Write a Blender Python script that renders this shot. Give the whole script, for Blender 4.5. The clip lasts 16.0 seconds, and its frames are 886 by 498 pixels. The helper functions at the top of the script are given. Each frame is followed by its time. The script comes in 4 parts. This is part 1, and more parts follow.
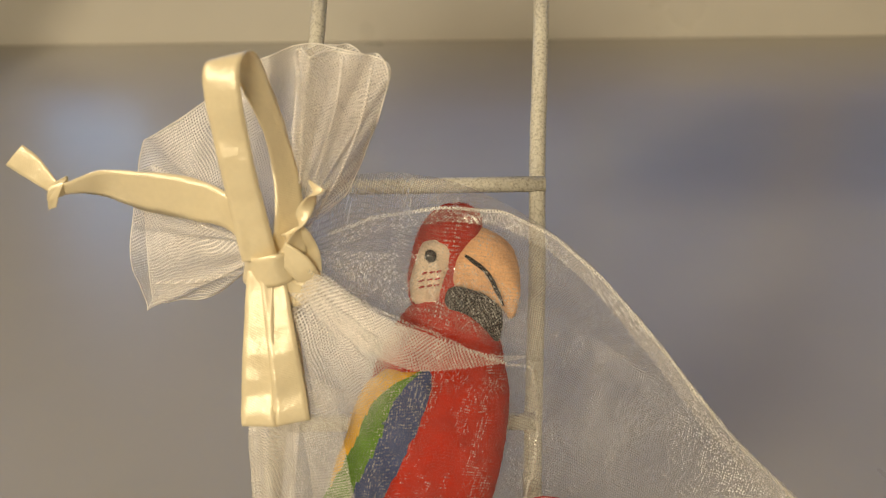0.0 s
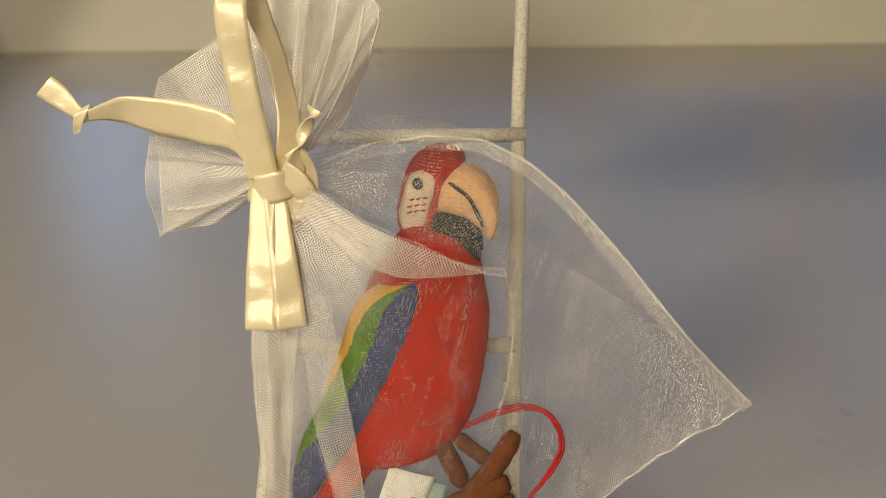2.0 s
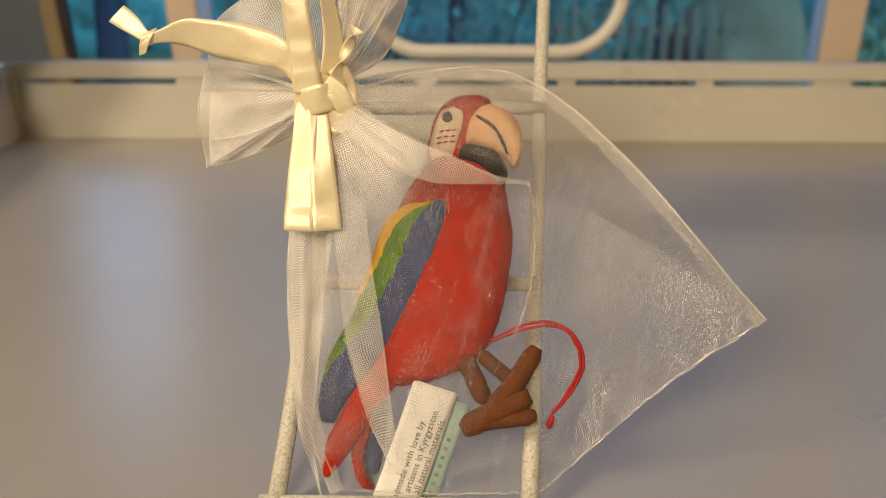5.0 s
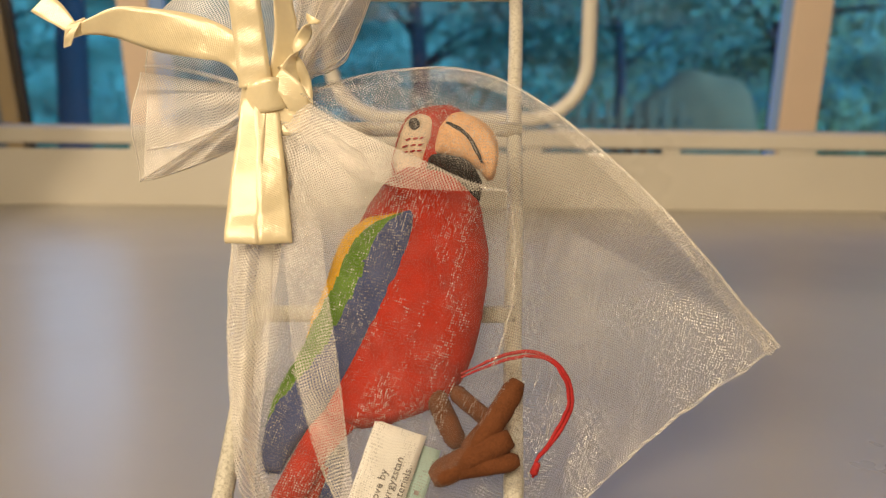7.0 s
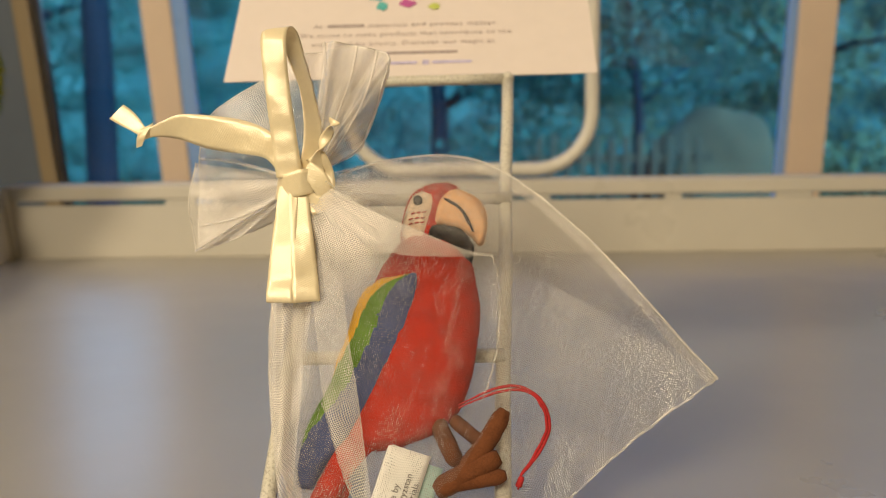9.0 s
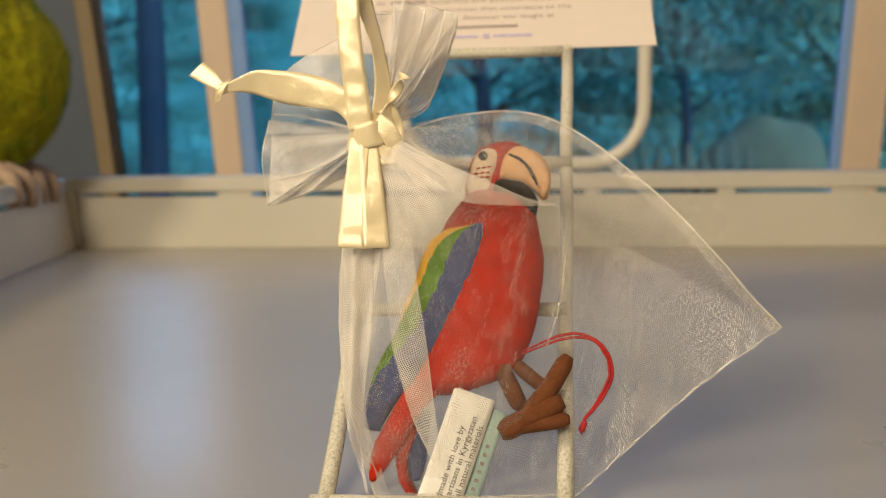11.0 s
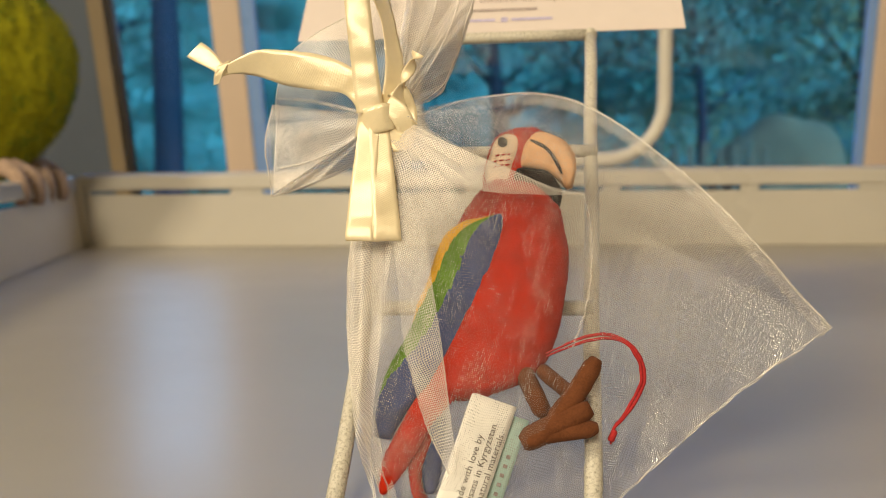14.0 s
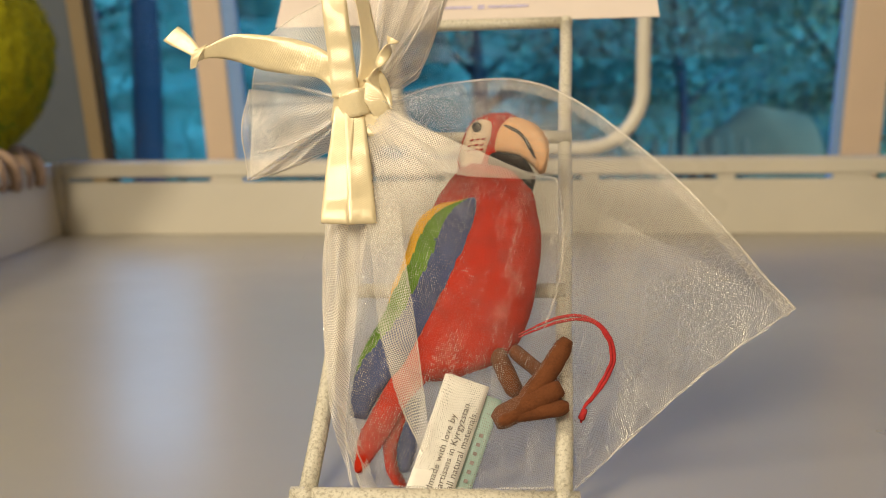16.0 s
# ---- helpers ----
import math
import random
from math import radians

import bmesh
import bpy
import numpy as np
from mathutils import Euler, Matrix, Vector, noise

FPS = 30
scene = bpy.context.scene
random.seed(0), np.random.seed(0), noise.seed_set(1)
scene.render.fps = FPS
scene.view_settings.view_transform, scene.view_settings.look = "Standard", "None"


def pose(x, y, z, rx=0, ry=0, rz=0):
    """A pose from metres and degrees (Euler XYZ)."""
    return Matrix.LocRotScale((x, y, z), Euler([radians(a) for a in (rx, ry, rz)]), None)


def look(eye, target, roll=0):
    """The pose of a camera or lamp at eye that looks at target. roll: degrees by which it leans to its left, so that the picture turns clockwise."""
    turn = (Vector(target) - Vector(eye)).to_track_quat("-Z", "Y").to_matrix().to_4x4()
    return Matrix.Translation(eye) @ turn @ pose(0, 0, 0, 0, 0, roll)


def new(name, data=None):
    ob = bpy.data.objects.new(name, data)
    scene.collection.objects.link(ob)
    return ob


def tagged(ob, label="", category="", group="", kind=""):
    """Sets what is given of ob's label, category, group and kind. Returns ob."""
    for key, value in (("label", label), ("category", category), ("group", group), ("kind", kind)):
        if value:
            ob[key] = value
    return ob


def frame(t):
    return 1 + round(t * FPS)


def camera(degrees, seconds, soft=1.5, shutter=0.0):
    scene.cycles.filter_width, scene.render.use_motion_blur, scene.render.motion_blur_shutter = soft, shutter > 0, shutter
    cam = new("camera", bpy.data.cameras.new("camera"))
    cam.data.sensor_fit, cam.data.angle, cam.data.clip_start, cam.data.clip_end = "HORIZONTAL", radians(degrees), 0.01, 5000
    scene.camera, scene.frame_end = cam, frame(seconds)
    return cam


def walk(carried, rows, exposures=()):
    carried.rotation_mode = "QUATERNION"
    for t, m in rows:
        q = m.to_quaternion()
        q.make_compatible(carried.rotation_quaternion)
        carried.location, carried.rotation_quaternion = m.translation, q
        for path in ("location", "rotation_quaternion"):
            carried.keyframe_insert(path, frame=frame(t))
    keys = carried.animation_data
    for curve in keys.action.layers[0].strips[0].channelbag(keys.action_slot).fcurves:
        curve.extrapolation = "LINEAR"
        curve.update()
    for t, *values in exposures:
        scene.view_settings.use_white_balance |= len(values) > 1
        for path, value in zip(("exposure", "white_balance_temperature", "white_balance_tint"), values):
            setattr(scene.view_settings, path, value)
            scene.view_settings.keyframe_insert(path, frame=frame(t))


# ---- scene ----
cam = camera(54.95, 16.0, soft=0.8)
PATH = [
    (0, (0.01323, 0.02440, 0.16074), (0.00371, 0.90626, -0.31068), -0.80),
    (0.5, (0.00985, 0.02126, 0.15085), (0.00801, 0.90588, -0.31546), -0.68),
    (1, (0.01160, 0.00952, 0.14550), (0.00857, 0.89234, -0.32420), -0.69),
    (1.5, (0.01343, 0.00545, 0.13867), (0.00468, 0.89177, -0.32431), -0.75),
    (2, (0.01659, -0.00043, 0.14942), (0.00560, 0.89696, -0.29168), -0.79),
    (2.5, (0.02182, -0.00388, 0.15115), (0.00319, 0.90177, -0.27248), -1.18),
    (3, (0.01983, -0.00722, 0.14632), (0.00687, 0.90769, -0.25712), -1.10),
    (3.5, (0.01996, -0.01542, 0.13534), (-0.00444, 0.90634, -0.25164), -1.53),
    (4, (0.01593, -0.01594, 0.12074), (-0.00830, 0.92417, -0.21930), -0.82),
    (4.5, (0.01511, -0.02864, 0.11284), (-0.01274, 0.92138, -0.19812), -0.14),
    (4.7, (0.01489, -0.03020, 0.11065), (-0.01660, 0.92389, -0.18721), -0.04),
    (7, (0.01323, -0.00895, 0.08716), (0.02547, 0.97496, -0.09111), 0.59),
    (7.5, (0.02065, -0.03604, 0.09226), (0.03547, 0.95200, -0.06119), -0.48),
    (8, (0.02363, -0.03575, 0.09549), (0.02823, 0.95335, -0.05171), -0.65),
    (8.5, (0.02044, -0.04550, 0.09876), (0.01111, 0.94452, -0.04187), -0.78),
    (9, (0.01853, -0.04638, 0.09758), (0.00445, 0.94467, -0.03512), -0.77),
    (9.5, (0.01743, -0.04797, 0.09457), (-0.00082, 0.94369, -0.03298), -0.84),
    (10, (0.01336, -0.05722, 0.08564), (-0.02168, 0.93475, -0.03582), -0.70),
    (12.5, (0.01337, -0.04478, 0.08265), (-0.06940, 0.94475, -0.03561), -0.76),
    (13, (0.01134, -0.04300, 0.08172), (-0.07022, 0.94681, -0.03496), -0.76),
    (13.5, (0.01115, -0.04103, 0.08115), (-0.07108, 0.94881, -0.03479), -0.75),
    (14, (0.01174, -0.03796, 0.08015), (-0.07052, 0.95152, -0.03882), -0.72),
    (14.5, (0.01151, -0.03846, 0.07912), (-0.06953, 0.95045, -0.04531), -0.69),
    (15, (0.01812, -0.04521, 0.08054), (-0.05984, 0.94374, -0.04562), -0.65),
    (15.5, (0.01335, -0.04495, 0.07923), (-0.05555, 0.94423, -0.05030), -0.62),
    (16, (0.01369, -0.04107, 0.07887), (-0.04751, 0.94847, -0.05181), -0.51),
]
walk(cam, [(t, look(eye, target, roll)) for t, eye, target, roll in PATH],
     exposures=((0, -0.22, 6380, 11), (1.5, -0.23, 6100, 9), (2.5, -0.22, 6250, 10), (3.5, -0.20, 6600, 13.5), (4.5, -0.15, 6650, 14), (7, 0.02, 6850, 16), (7.7, 0.01, 6800, 15.5),
                (9, -0.10, 6550, 12), (10, -0.09, 6500, 11.5), (12.5, 0.01, 6500, 11.5), (16, 0.04, 6450, 11)))
cam.data.dof.use_dof = True
cam.data.dof.focus_distance = 0.186
cam.data.dof.aperture_fstop = 19.0

# ---- light ----
world = bpy.data.worlds.new("world")
scene.world = world
world.use_nodes = True
wn = world.node_tree
sky = wn.nodes.new("ShaderNodeTexSky")
sky.sky_type = "NISHITA"
sky.sun_disc = False
sky.sun_elevation = radians(12)
sky.ozone_density = 9.0
sky.dust_density = 0.3
sky.sun_rotation = radians(150)
wn.nodes["Background"].inputs["Strength"].default_value = 0.42
wn.links.new(sky.outputs["Color"], wn.nodes["Background"].inputs["Color"])


def lamp(name, kind, m, energy, colour, **more):
    data = bpy.data.lights.new(name, kind)
    data.energy, data.color = energy, colour
    for key, value in more.items():
        if key == "size":
            data.size = value
        if key == "size_y":
            data.shape = "RECTANGLE"
            data.size_y = value
        if key == "angle":
            data.angle = value
    ob = new(name, data)
    ob.matrix_world = m
    return ob


lamp("sun", "SUN", look((6, -8, 6), (0, 0, 0)), 5.6, (0.12, 0.64, 0.95), angle=radians(25))
lamp("sky_light", "AREA", look((-0.35, 1.11, 0.72), (-0.1, 0.2, 0.1)), 0.55, (0.45, 0.68, 1.0), size=1.5, size_y=1.1)
lamp("pane_sky_light", "AREA", look((-0.49, 1.180, 0.34), (-0.49, 0.2, 0.20)), 0.34, (0.42, 0.66, 1.0), size=0.15, size_y=0.26)
lamp("ceiling_light", "AREA", look((-0.25, -1.5, 1.08), (0.0, 0.15, 0.05)), 25.5, (1.0, 0.86, 0.61), size=0.5, size_y=0.5)
# unseen fill lamp, added to brighten the tray's left side
lamp("left_fill_light", "AREA", look((-0.95, -0.45, 0.85), (0.0, 0.2, 0.0)), 10.8, (1.0, 0.85, 0.60), size=0.25, size_y=0.25)


# ---- materials ----
class Mat:
    """A node material with a principled surface, put together step by step."""

    def __init__(self, name, colour, rough=0.5, metal=0.0, **more):
        self.m = bpy.data.materials.new(name)
        self.m.use_nodes = True
        self.t = self.m.node_tree
        self.p = self.t.nodes["Principled BSDF"]
        self.set("Base Color", (*colour, 1)).set("Roughness", rough).set("Metallic", metal)
        for key, value in more.items():
            self.set(key.replace("_", " "), value)
        self.colour = colour
        self.co = self.t.nodes.new("ShaderNodeTexCoord").outputs["Object"]

    def set(self, key, value):
        self.p.inputs[key].default_value = value
        return self

    def node(self, kind, **values):
        n = self.t.nodes.new(kind)
        for key, value in values.items():
            n.inputs[key].default_value = value
        return n

    def noise(self, scale, detail=4.0, rough=0.6, stretch=None):
        n = self.node("ShaderNodeTexNoise", Scale=scale, Detail=detail, Roughness=rough)
        src = self.co
        if stretch:
            mp = self.node("ShaderNodeMapping", Scale=stretch)
            self.t.links.new(self.co, mp.inputs["Vector"])
            src = mp.outputs["Vector"]
        self.t.links.new(src, n.inputs["Vector"])
        return n.outputs["Fac"]

    def ramp(self, fac, stops):
        r = self.t.nodes.new("ShaderNodeValToRGB")
        while len(r.color_ramp.elements) < len(stops):
            r.color_ramp.elements.new(0.5)
        for e, (at, c) in zip(r.color_ramp.elements, stops):
            e.position, e.color = at, (*c, 1) if len(c) == 3 else c
        self.t.links.new(fac, r.inputs["Fac"])
        return r.outputs["Color"]

    def mix(self, fac, a, b, kind="MIX"):
        n = self.t.nodes.new("ShaderNodeMix")
        n.data_type, n.blend_type = "RGBA", kind
        for socket, value in ((n.inputs[0], fac), (n.inputs[6], a), (n.inputs[7], b)):
            if isinstance(value, (int, float, tuple)):
                socket.default_value = value
            else:
                self.t.links.new(value, socket)
        return n.outputs[2]

    def link(self, out, key):
        self.t.links.new(out, self.p.inputs[key])
        return self

    def bump(self, fac, strength=0.3, distance=0.001):
        b = self.node("ShaderNodeBump", Strength=strength, Distance=distance)
        self.t.links.new(fac, b.inputs["Height"])
        if self.p.inputs["Normal"].links:
            self.t.links.new(self.p.inputs["Normal"].links[0].from_socket, b.inputs["Normal"])
        return self.link(b.outputs["Normal"], "Normal")

    def vary(self, scale, amount=0.2, detail=4.0, stretch=None):
        """Lightens and darkens the base colour by a noise of that scale."""
        c = self.colour
        lo, hi = tuple(v * (1 - amount) for v in c), tuple(min(1, v * (1 + amount)) for v in c)
        return self.link(self.ramp(self.noise(scale, detail, stretch=stretch), [(0.3, lo), (0.7, hi)]), "Base Color")


def felt(name, colour):
    f = Mat(name, colour, 0.95, Sheen_Weight=0.03, Sheen_Roughness=0.5, Specular_IOR_Level=0.15)
    a, b = f.noise(260, 6), f.noise(2200, 3)
    lo, hi = tuple(v * 0.68 for v in colour), tuple(min(1, v * 1.25) for v in colour)
    base = f.ramp(a, [(0.3, lo), (0.7, hi)])
    f.link(f.mix(0.35, base, f.ramp(b, [(0.35, lo), (0.65, hi)])), "Base Color")
    f.bump(a, 0.5, 0.0008).bump(b, 0.6, 0.0003)
    return f.m


def organza(name, cover, glint=1.0, colour=(0.62, 0.575, 0.53)):
    """Thin woven cloth: fine threads with clear holes between them; where it crumples, rows of bright glint dots are
    painted into its colour and cover.
    """
    f = Mat(name, colour, 0.24, Specular_IOR_Level=0.9, Sheen_Weight=0.3)
    uv = f.t.nodes.new("ShaderNodeUVMap").outputs["UV"]

    def math_node(kind, a, b=0.0, c=0.0):
        n = f.t.nodes.new("ShaderNodeMath")
        n.operation = kind
        for socket, value in zip(n.inputs, (a, b, c)):
            if isinstance(value, (int, float)):
                socket.default_value = value
            else:
                f.t.links.new(value, socket)
        return n.outputs[0]

    def uv_noise(scale, detail=2.0, rough=0.5, stretch=(1, 1, 1)):
        mp = f.node("ShaderNodeMapping", Scale=stretch)
        f.t.links.new(uv, mp.inputs["Vector"])
        n = f.node("ShaderNodeTexNoise", Scale=scale, Detail=detail, Roughness=rough)
        f.t.links.new(mp.outputs["Vector"], n.inputs["Vector"])
        return n

    def span(value, a, b, c=0.0, d=1.0):
        n = f.node("ShaderNodeMapRange")
        for key, v in (("From Min", a), ("From Max", b), ("To Min", c), ("To Max", d)):
            n.inputs[key].default_value = v
        f.t.links.new(value, n.inputs["Value"])
        return n.outputs["Result"]

    bend = uv_noise(40.0)
    warp = f.t.nodes.new("ShaderNodeVectorMath")
    warp.operation = "MULTIPLY_ADD"
    f.t.links.new(bend.outputs["Color"], warp.inputs[0])
    warp.inputs[1].default_value = (0.008, 0.008, 0.0)
    f.t.links.new(uv, warp.inputs[2])
    waves = []
    for axis, scale in (("X", 740.0), ("Y", 690.0)):
        w = f.node("ShaderNodeTexWave", Scale=scale)
        w.wave_type, w.bands_direction, w.wave_profile = "BANDS", axis, "SIN"
        f.t.links.new(warp.outputs[0], w.inputs["Vector"])
        waves.append(w.outputs["Fac"])
    weave = math_node("MAXIMUM", *waves)
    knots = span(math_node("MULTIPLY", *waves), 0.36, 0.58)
    # crumpled fields and long creases, where the light's glints are painted on the threads
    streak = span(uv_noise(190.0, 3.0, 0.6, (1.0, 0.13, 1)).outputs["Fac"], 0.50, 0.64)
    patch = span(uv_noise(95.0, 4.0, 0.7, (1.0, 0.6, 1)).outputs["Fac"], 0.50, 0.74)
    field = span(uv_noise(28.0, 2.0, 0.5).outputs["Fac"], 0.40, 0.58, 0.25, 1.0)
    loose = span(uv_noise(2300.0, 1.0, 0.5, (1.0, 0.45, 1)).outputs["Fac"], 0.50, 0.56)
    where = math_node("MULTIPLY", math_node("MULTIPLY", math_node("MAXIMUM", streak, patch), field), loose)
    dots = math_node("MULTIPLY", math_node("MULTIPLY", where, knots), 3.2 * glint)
    base = math_node("MULTIPLY", span(weave, 0.55, 1.0, 0.25, 1.9), cover)
    thick = math_node("MULTIPLY", base, span(uv_noise(45.0, 3.0).outputs["Fac"], 0.3, 0.7, 0.45, 1.6))
    thin = f.t.nodes.new("ShaderNodeAttribute")
    thin.attribute_name = "thin"
    full = math_node("SUBTRACT", 1.0, thin.outputs["Fac"])
    alpha = math_node("MULTIPLY", math_node("MINIMUM", math_node("ADD", thick, dots), 0.95), full)
    # the glints: dots whitened in the base colour and made half metallic
    glint_mask = math_node("MINIMUM", dots, 1.0)
    f.link(math_node("MULTIPLY", glint_mask, 0.5), "Metallic")
    f.link(f.mix(glint_mask, (*colour, 1), (1.0, 0.96, 0.86, 1)), "Base Color")
    f.bump(weave, 0.5, 0.0002)
    f.bump(uv_noise(150.0, 5.0, 0.7).outputs["Fac"], 0.6, 0.0012)
    f.bump(uv_noise(1500.0, 2.0).outputs["Fac"], 0.6, 0.0004)
    clear = f.t.nodes.new("ShaderNodeBsdfTransparent")
    soft = f.t.nodes.new("ShaderNodeBsdfTranslucent")
    soft.inputs["Color"].default_value = (*colour, 1)
    cloth = f.t.nodes.new("ShaderNodeMixShader")
    cloth.inputs[0].default_value = 0.12
    f.t.links.new(f.p.outputs[0], cloth.inputs[1])
    f.t.links.new(soft.outputs[0], cloth.inputs[2])
    mix = f.t.nodes.new("ShaderNodeMixShader")
    f.t.links.new(alpha, mix.inputs[0])
    f.t.links.new(clear.outputs[0], mix.inputs[1])
    f.t.links.new(cloth.outputs[0], mix.inputs[2])
    out = next(n for n in f.t.nodes if n.type == "OUTPUT_MATERIAL")
    f.t.links.new(mix.outputs[0], out.inputs["Surface"])
    return f.m


def satin(name, colour):
    f = Mat(name, colour, 0.29, 0.15, Specular_IOR_Level=1.0, Sheen_Weight=0.1)
    uv = f.t.nodes.new("ShaderNodeUVMap").outputs["UV"]
    # soft sags first, then the loose weave, the slanting twill ribs on top
    for scale, detail, strength, distance in ((95.0, 1.0, 0.8, 0.0026), (620.0, 3.0, 0.3, 0.0004)):
        sag = f.node("ShaderNodeTexNoise", Scale=scale, Detail=detail)
        f.t.links.new(uv, sag.inputs["Vector"])
        f.bump(sag.outputs["Fac"], strength, distance)
    for turn, scale, strength in ((62, 780.0, 0.13), (-28, 1000.0, 0.08)):
        mp = f.node("ShaderNodeMapping", Rotation=(0, 0, radians(turn)))
        f.t.links.new(uv, mp.inputs["Vector"])
        w = f.node("ShaderNodeTexWave", Scale=scale, Distortion=0.8, Detail=1.0)
        w.bands_direction = "X"
        f.t.links.new(mp.outputs["Vector"], w.inputs["Vector"])
        f.bump(w.outputs["Fac"], strength, 0.0002)
    n = f.node("ShaderNodeTexNoise", Scale=900.0, Detail=3.0)
    f.t.links.new(uv, n.inputs["Vector"])
    lo, hi = tuple(v * 0.985 for v in colour), tuple(min(1, v * 1.015) for v in colour)
    f.link(f.ramp(n.outputs["Fac"], [(0.35, lo), (0.65, hi)]), "Base Color")
    return f.m


def painted(name, colour, rough=0.35, grain=300.0, amount=0.06, relief=0.12):
    f = Mat(name, colour, rough)
    f.vary(6.0, amount)
    if relief:
        f.bump(f.noise(grain, 3), relief, 0.0004)
    r = f.ramp(f.noise(9.0, 5), [(0.3, (rough * 0.85,) * 3), (0.7, (rough * 1.15,) * 3)])
    f.link(r, "Roughness")
    return f.m


M_TRAY = painted("cream_enamel", (0.55, 0.51, 0.43), 0.30)
# tray floor: nearly the rim's hue, about a third darker
M_TRAY_FLOOR = painted("tray_floor_enamel", (0.37, 0.345, 0.295), 0.31, 300, 0.05, 0.0)
M_HOOP = painted("cream_enamel_tube", (0.66, 0.62, 0.53), 0.35)


def speckled():
    f = Mat("speckled_enamel", (0.60, 0.57, 0.47), 0.42)
    spots = f.ramp(f.noise(1500, 3), [(0.34, (0.40, 0.365, 0.28)), (0.50, (0.62, 0.58, 0.475)), (0.7, (0.68, 0.64, 0.53))])
    f.link(spots, "Base Color")
    f.bump(f.noise(1100, 3), 0.6, 0.0006)
    return f.m


M_STAND = speckled()
M_RED = felt("red_felt", (0.43, 0.021, 0.005))
M_BLUE = felt("blue_felt", (0.065, 0.085, 0.19))
M_GREEN = felt("green_felt", (0.11, 0.23, 0.02))
M_YELLOW = felt("yellow_felt", (0.74, 0.40, 0.015))
M_WHITE = felt("cream_felt", (0.72, 0.56, 0.40))
M_PEACH = felt("peach_felt", (0.70, 0.40, 0.20))
M_BLACK = felt("black_felt", (0.016, 0.013, 0.012))
M_BROWN = felt("brown_felt", (0.15, 0.052, 0.020))
M_THREAD = felt("red_thread", (0.42, 0.03, 0.03))
M_PLUSH = felt("lime_plush", (0.29, 0.275, 0.008))
M_PLUSH_DARK = felt("moss_plush", (0.10, 0.17, 0.012))
M_PINK = felt("pink_felt", (0.42, 0.30, 0.22))
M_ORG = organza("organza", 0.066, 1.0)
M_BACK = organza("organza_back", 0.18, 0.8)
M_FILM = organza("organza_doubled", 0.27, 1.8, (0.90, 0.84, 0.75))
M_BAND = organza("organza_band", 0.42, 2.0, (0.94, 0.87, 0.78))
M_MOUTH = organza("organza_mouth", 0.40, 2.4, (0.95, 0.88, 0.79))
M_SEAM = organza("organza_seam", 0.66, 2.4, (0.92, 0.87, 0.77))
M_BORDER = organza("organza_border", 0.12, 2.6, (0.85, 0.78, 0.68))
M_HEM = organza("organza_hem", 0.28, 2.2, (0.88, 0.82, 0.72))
M_SATIN = satin("cream_satin", (0.90, 0.765, 0.49))
M_PAPER = Mat("tag_paper", (0.90, 0.87, 0.80), 0.8).vary(300, 0.04).m
M_TEAL = Mat("teal_paper", (0.48, 0.66, 0.60), 0.8).vary(250, 0.06).m
M_CARD = Mat("card_paper", (0.72, 0.63, 0.575), 0.7).vary(120, 0.02).m
M_INK = Mat("ink", (0.12, 0.10, 0.09), 0.7).vary(800, 0.3).m
M_INK_SOFT = Mat("soft_ink", (0.40, 0.33, 0.31), 0.7).vary(800, 0.3).m
M_LILAC = Mat("lilac_ink", (0.52, 0.47, 0.66), 0.7).vary(800, 0.2).m
M_WOODFRAME = painted("window_paint", (0.82, 0.66, 0.51), 0.45, 60, 0.05)
# blue of the outside daylight on the edges, put into the base colour
M_EDGE = painted("daylit_window_edge", (0.27, 0.46, 0.88), 0.3, 60, 0.05)
# casement: its shade is put into a dark grey-blue base colour
M_GREY = painted("shaded_casement", (0.11, 0.14, 0.18), 0.5, 40, 0.08)
M_DARK = Mat("dark_gasket", (0.03, 0.028, 0.027), 0.6).vary(40, 0.3).m
M_JAMB = painted("olive_jamb", (0.28, 0.22, 0.13), 0.5, 60, 0.08)
M_WALL = painted("wall_paint", (0.72, 0.66, 0.56), 0.8, 40, 0.04)
M_FLOOR = Mat("floor_wood", (0.30, 0.19, 0.11), 0.45).vary(4, 0.3, stretch=(1, 12, 1)).m


# ---- helpers for meshes ----
def mesh_ob(name, bm, mats, smooth=True):
    data = bpy.data.meshes.new(name)
    bm.normal_update()
    bm.to_mesh(data)
    bm.free()
    for m in mats if isinstance(mats, (list, tuple)) else [mats]:
        data.materials.append(m)
    if smooth:
        for p in data.polygons:
            p.use_smooth = True
    return new(name, data)


def empty(name, at=(0, 0, 0)):
    ob = new(name)
    ob.location = at
    ob.empty_display_size = 0.01
    bpy.context.view_layer.update()
    return ob


def under(parent, ob):
    """Parents ob and keeps it where it is, with the parent standing at its base."""
    ob.parent = parent
    ob.matrix_parent_inverse = Matrix.Translation(parent.location).inverted()
    return ob


def add_box(bm, lo, hi, bevel=0.0, mat=0):
    size = [b - a for a, b in zip(lo, hi)]
    mid = [(a + b) / 2 for a, b in zip(lo, hi)]
    made = bmesh.ops.create_cube(bm, size=1, matrix=Matrix.Translation(mid) @ Matrix.Diagonal((*size, 1)))
    vs = made["verts"]
    if bevel:
        es = list({e for v in vs for e in v.link_edges})
        made = bmesh.ops.bevel(bm, geom=es, offset=bevel, segments=2, affect="EDGES", profile=0.5)
        fs = made["faces"]
        for f in fs:
            f.material_index = mat
    for v in vs:
        if v.is_valid:
            for f in v.link_faces:
                f.material_index = mat


def box(lo, hi, bevel=0.0):
    bm = bmesh.new()
    add_box(bm, lo, hi, bevel)
    return bm


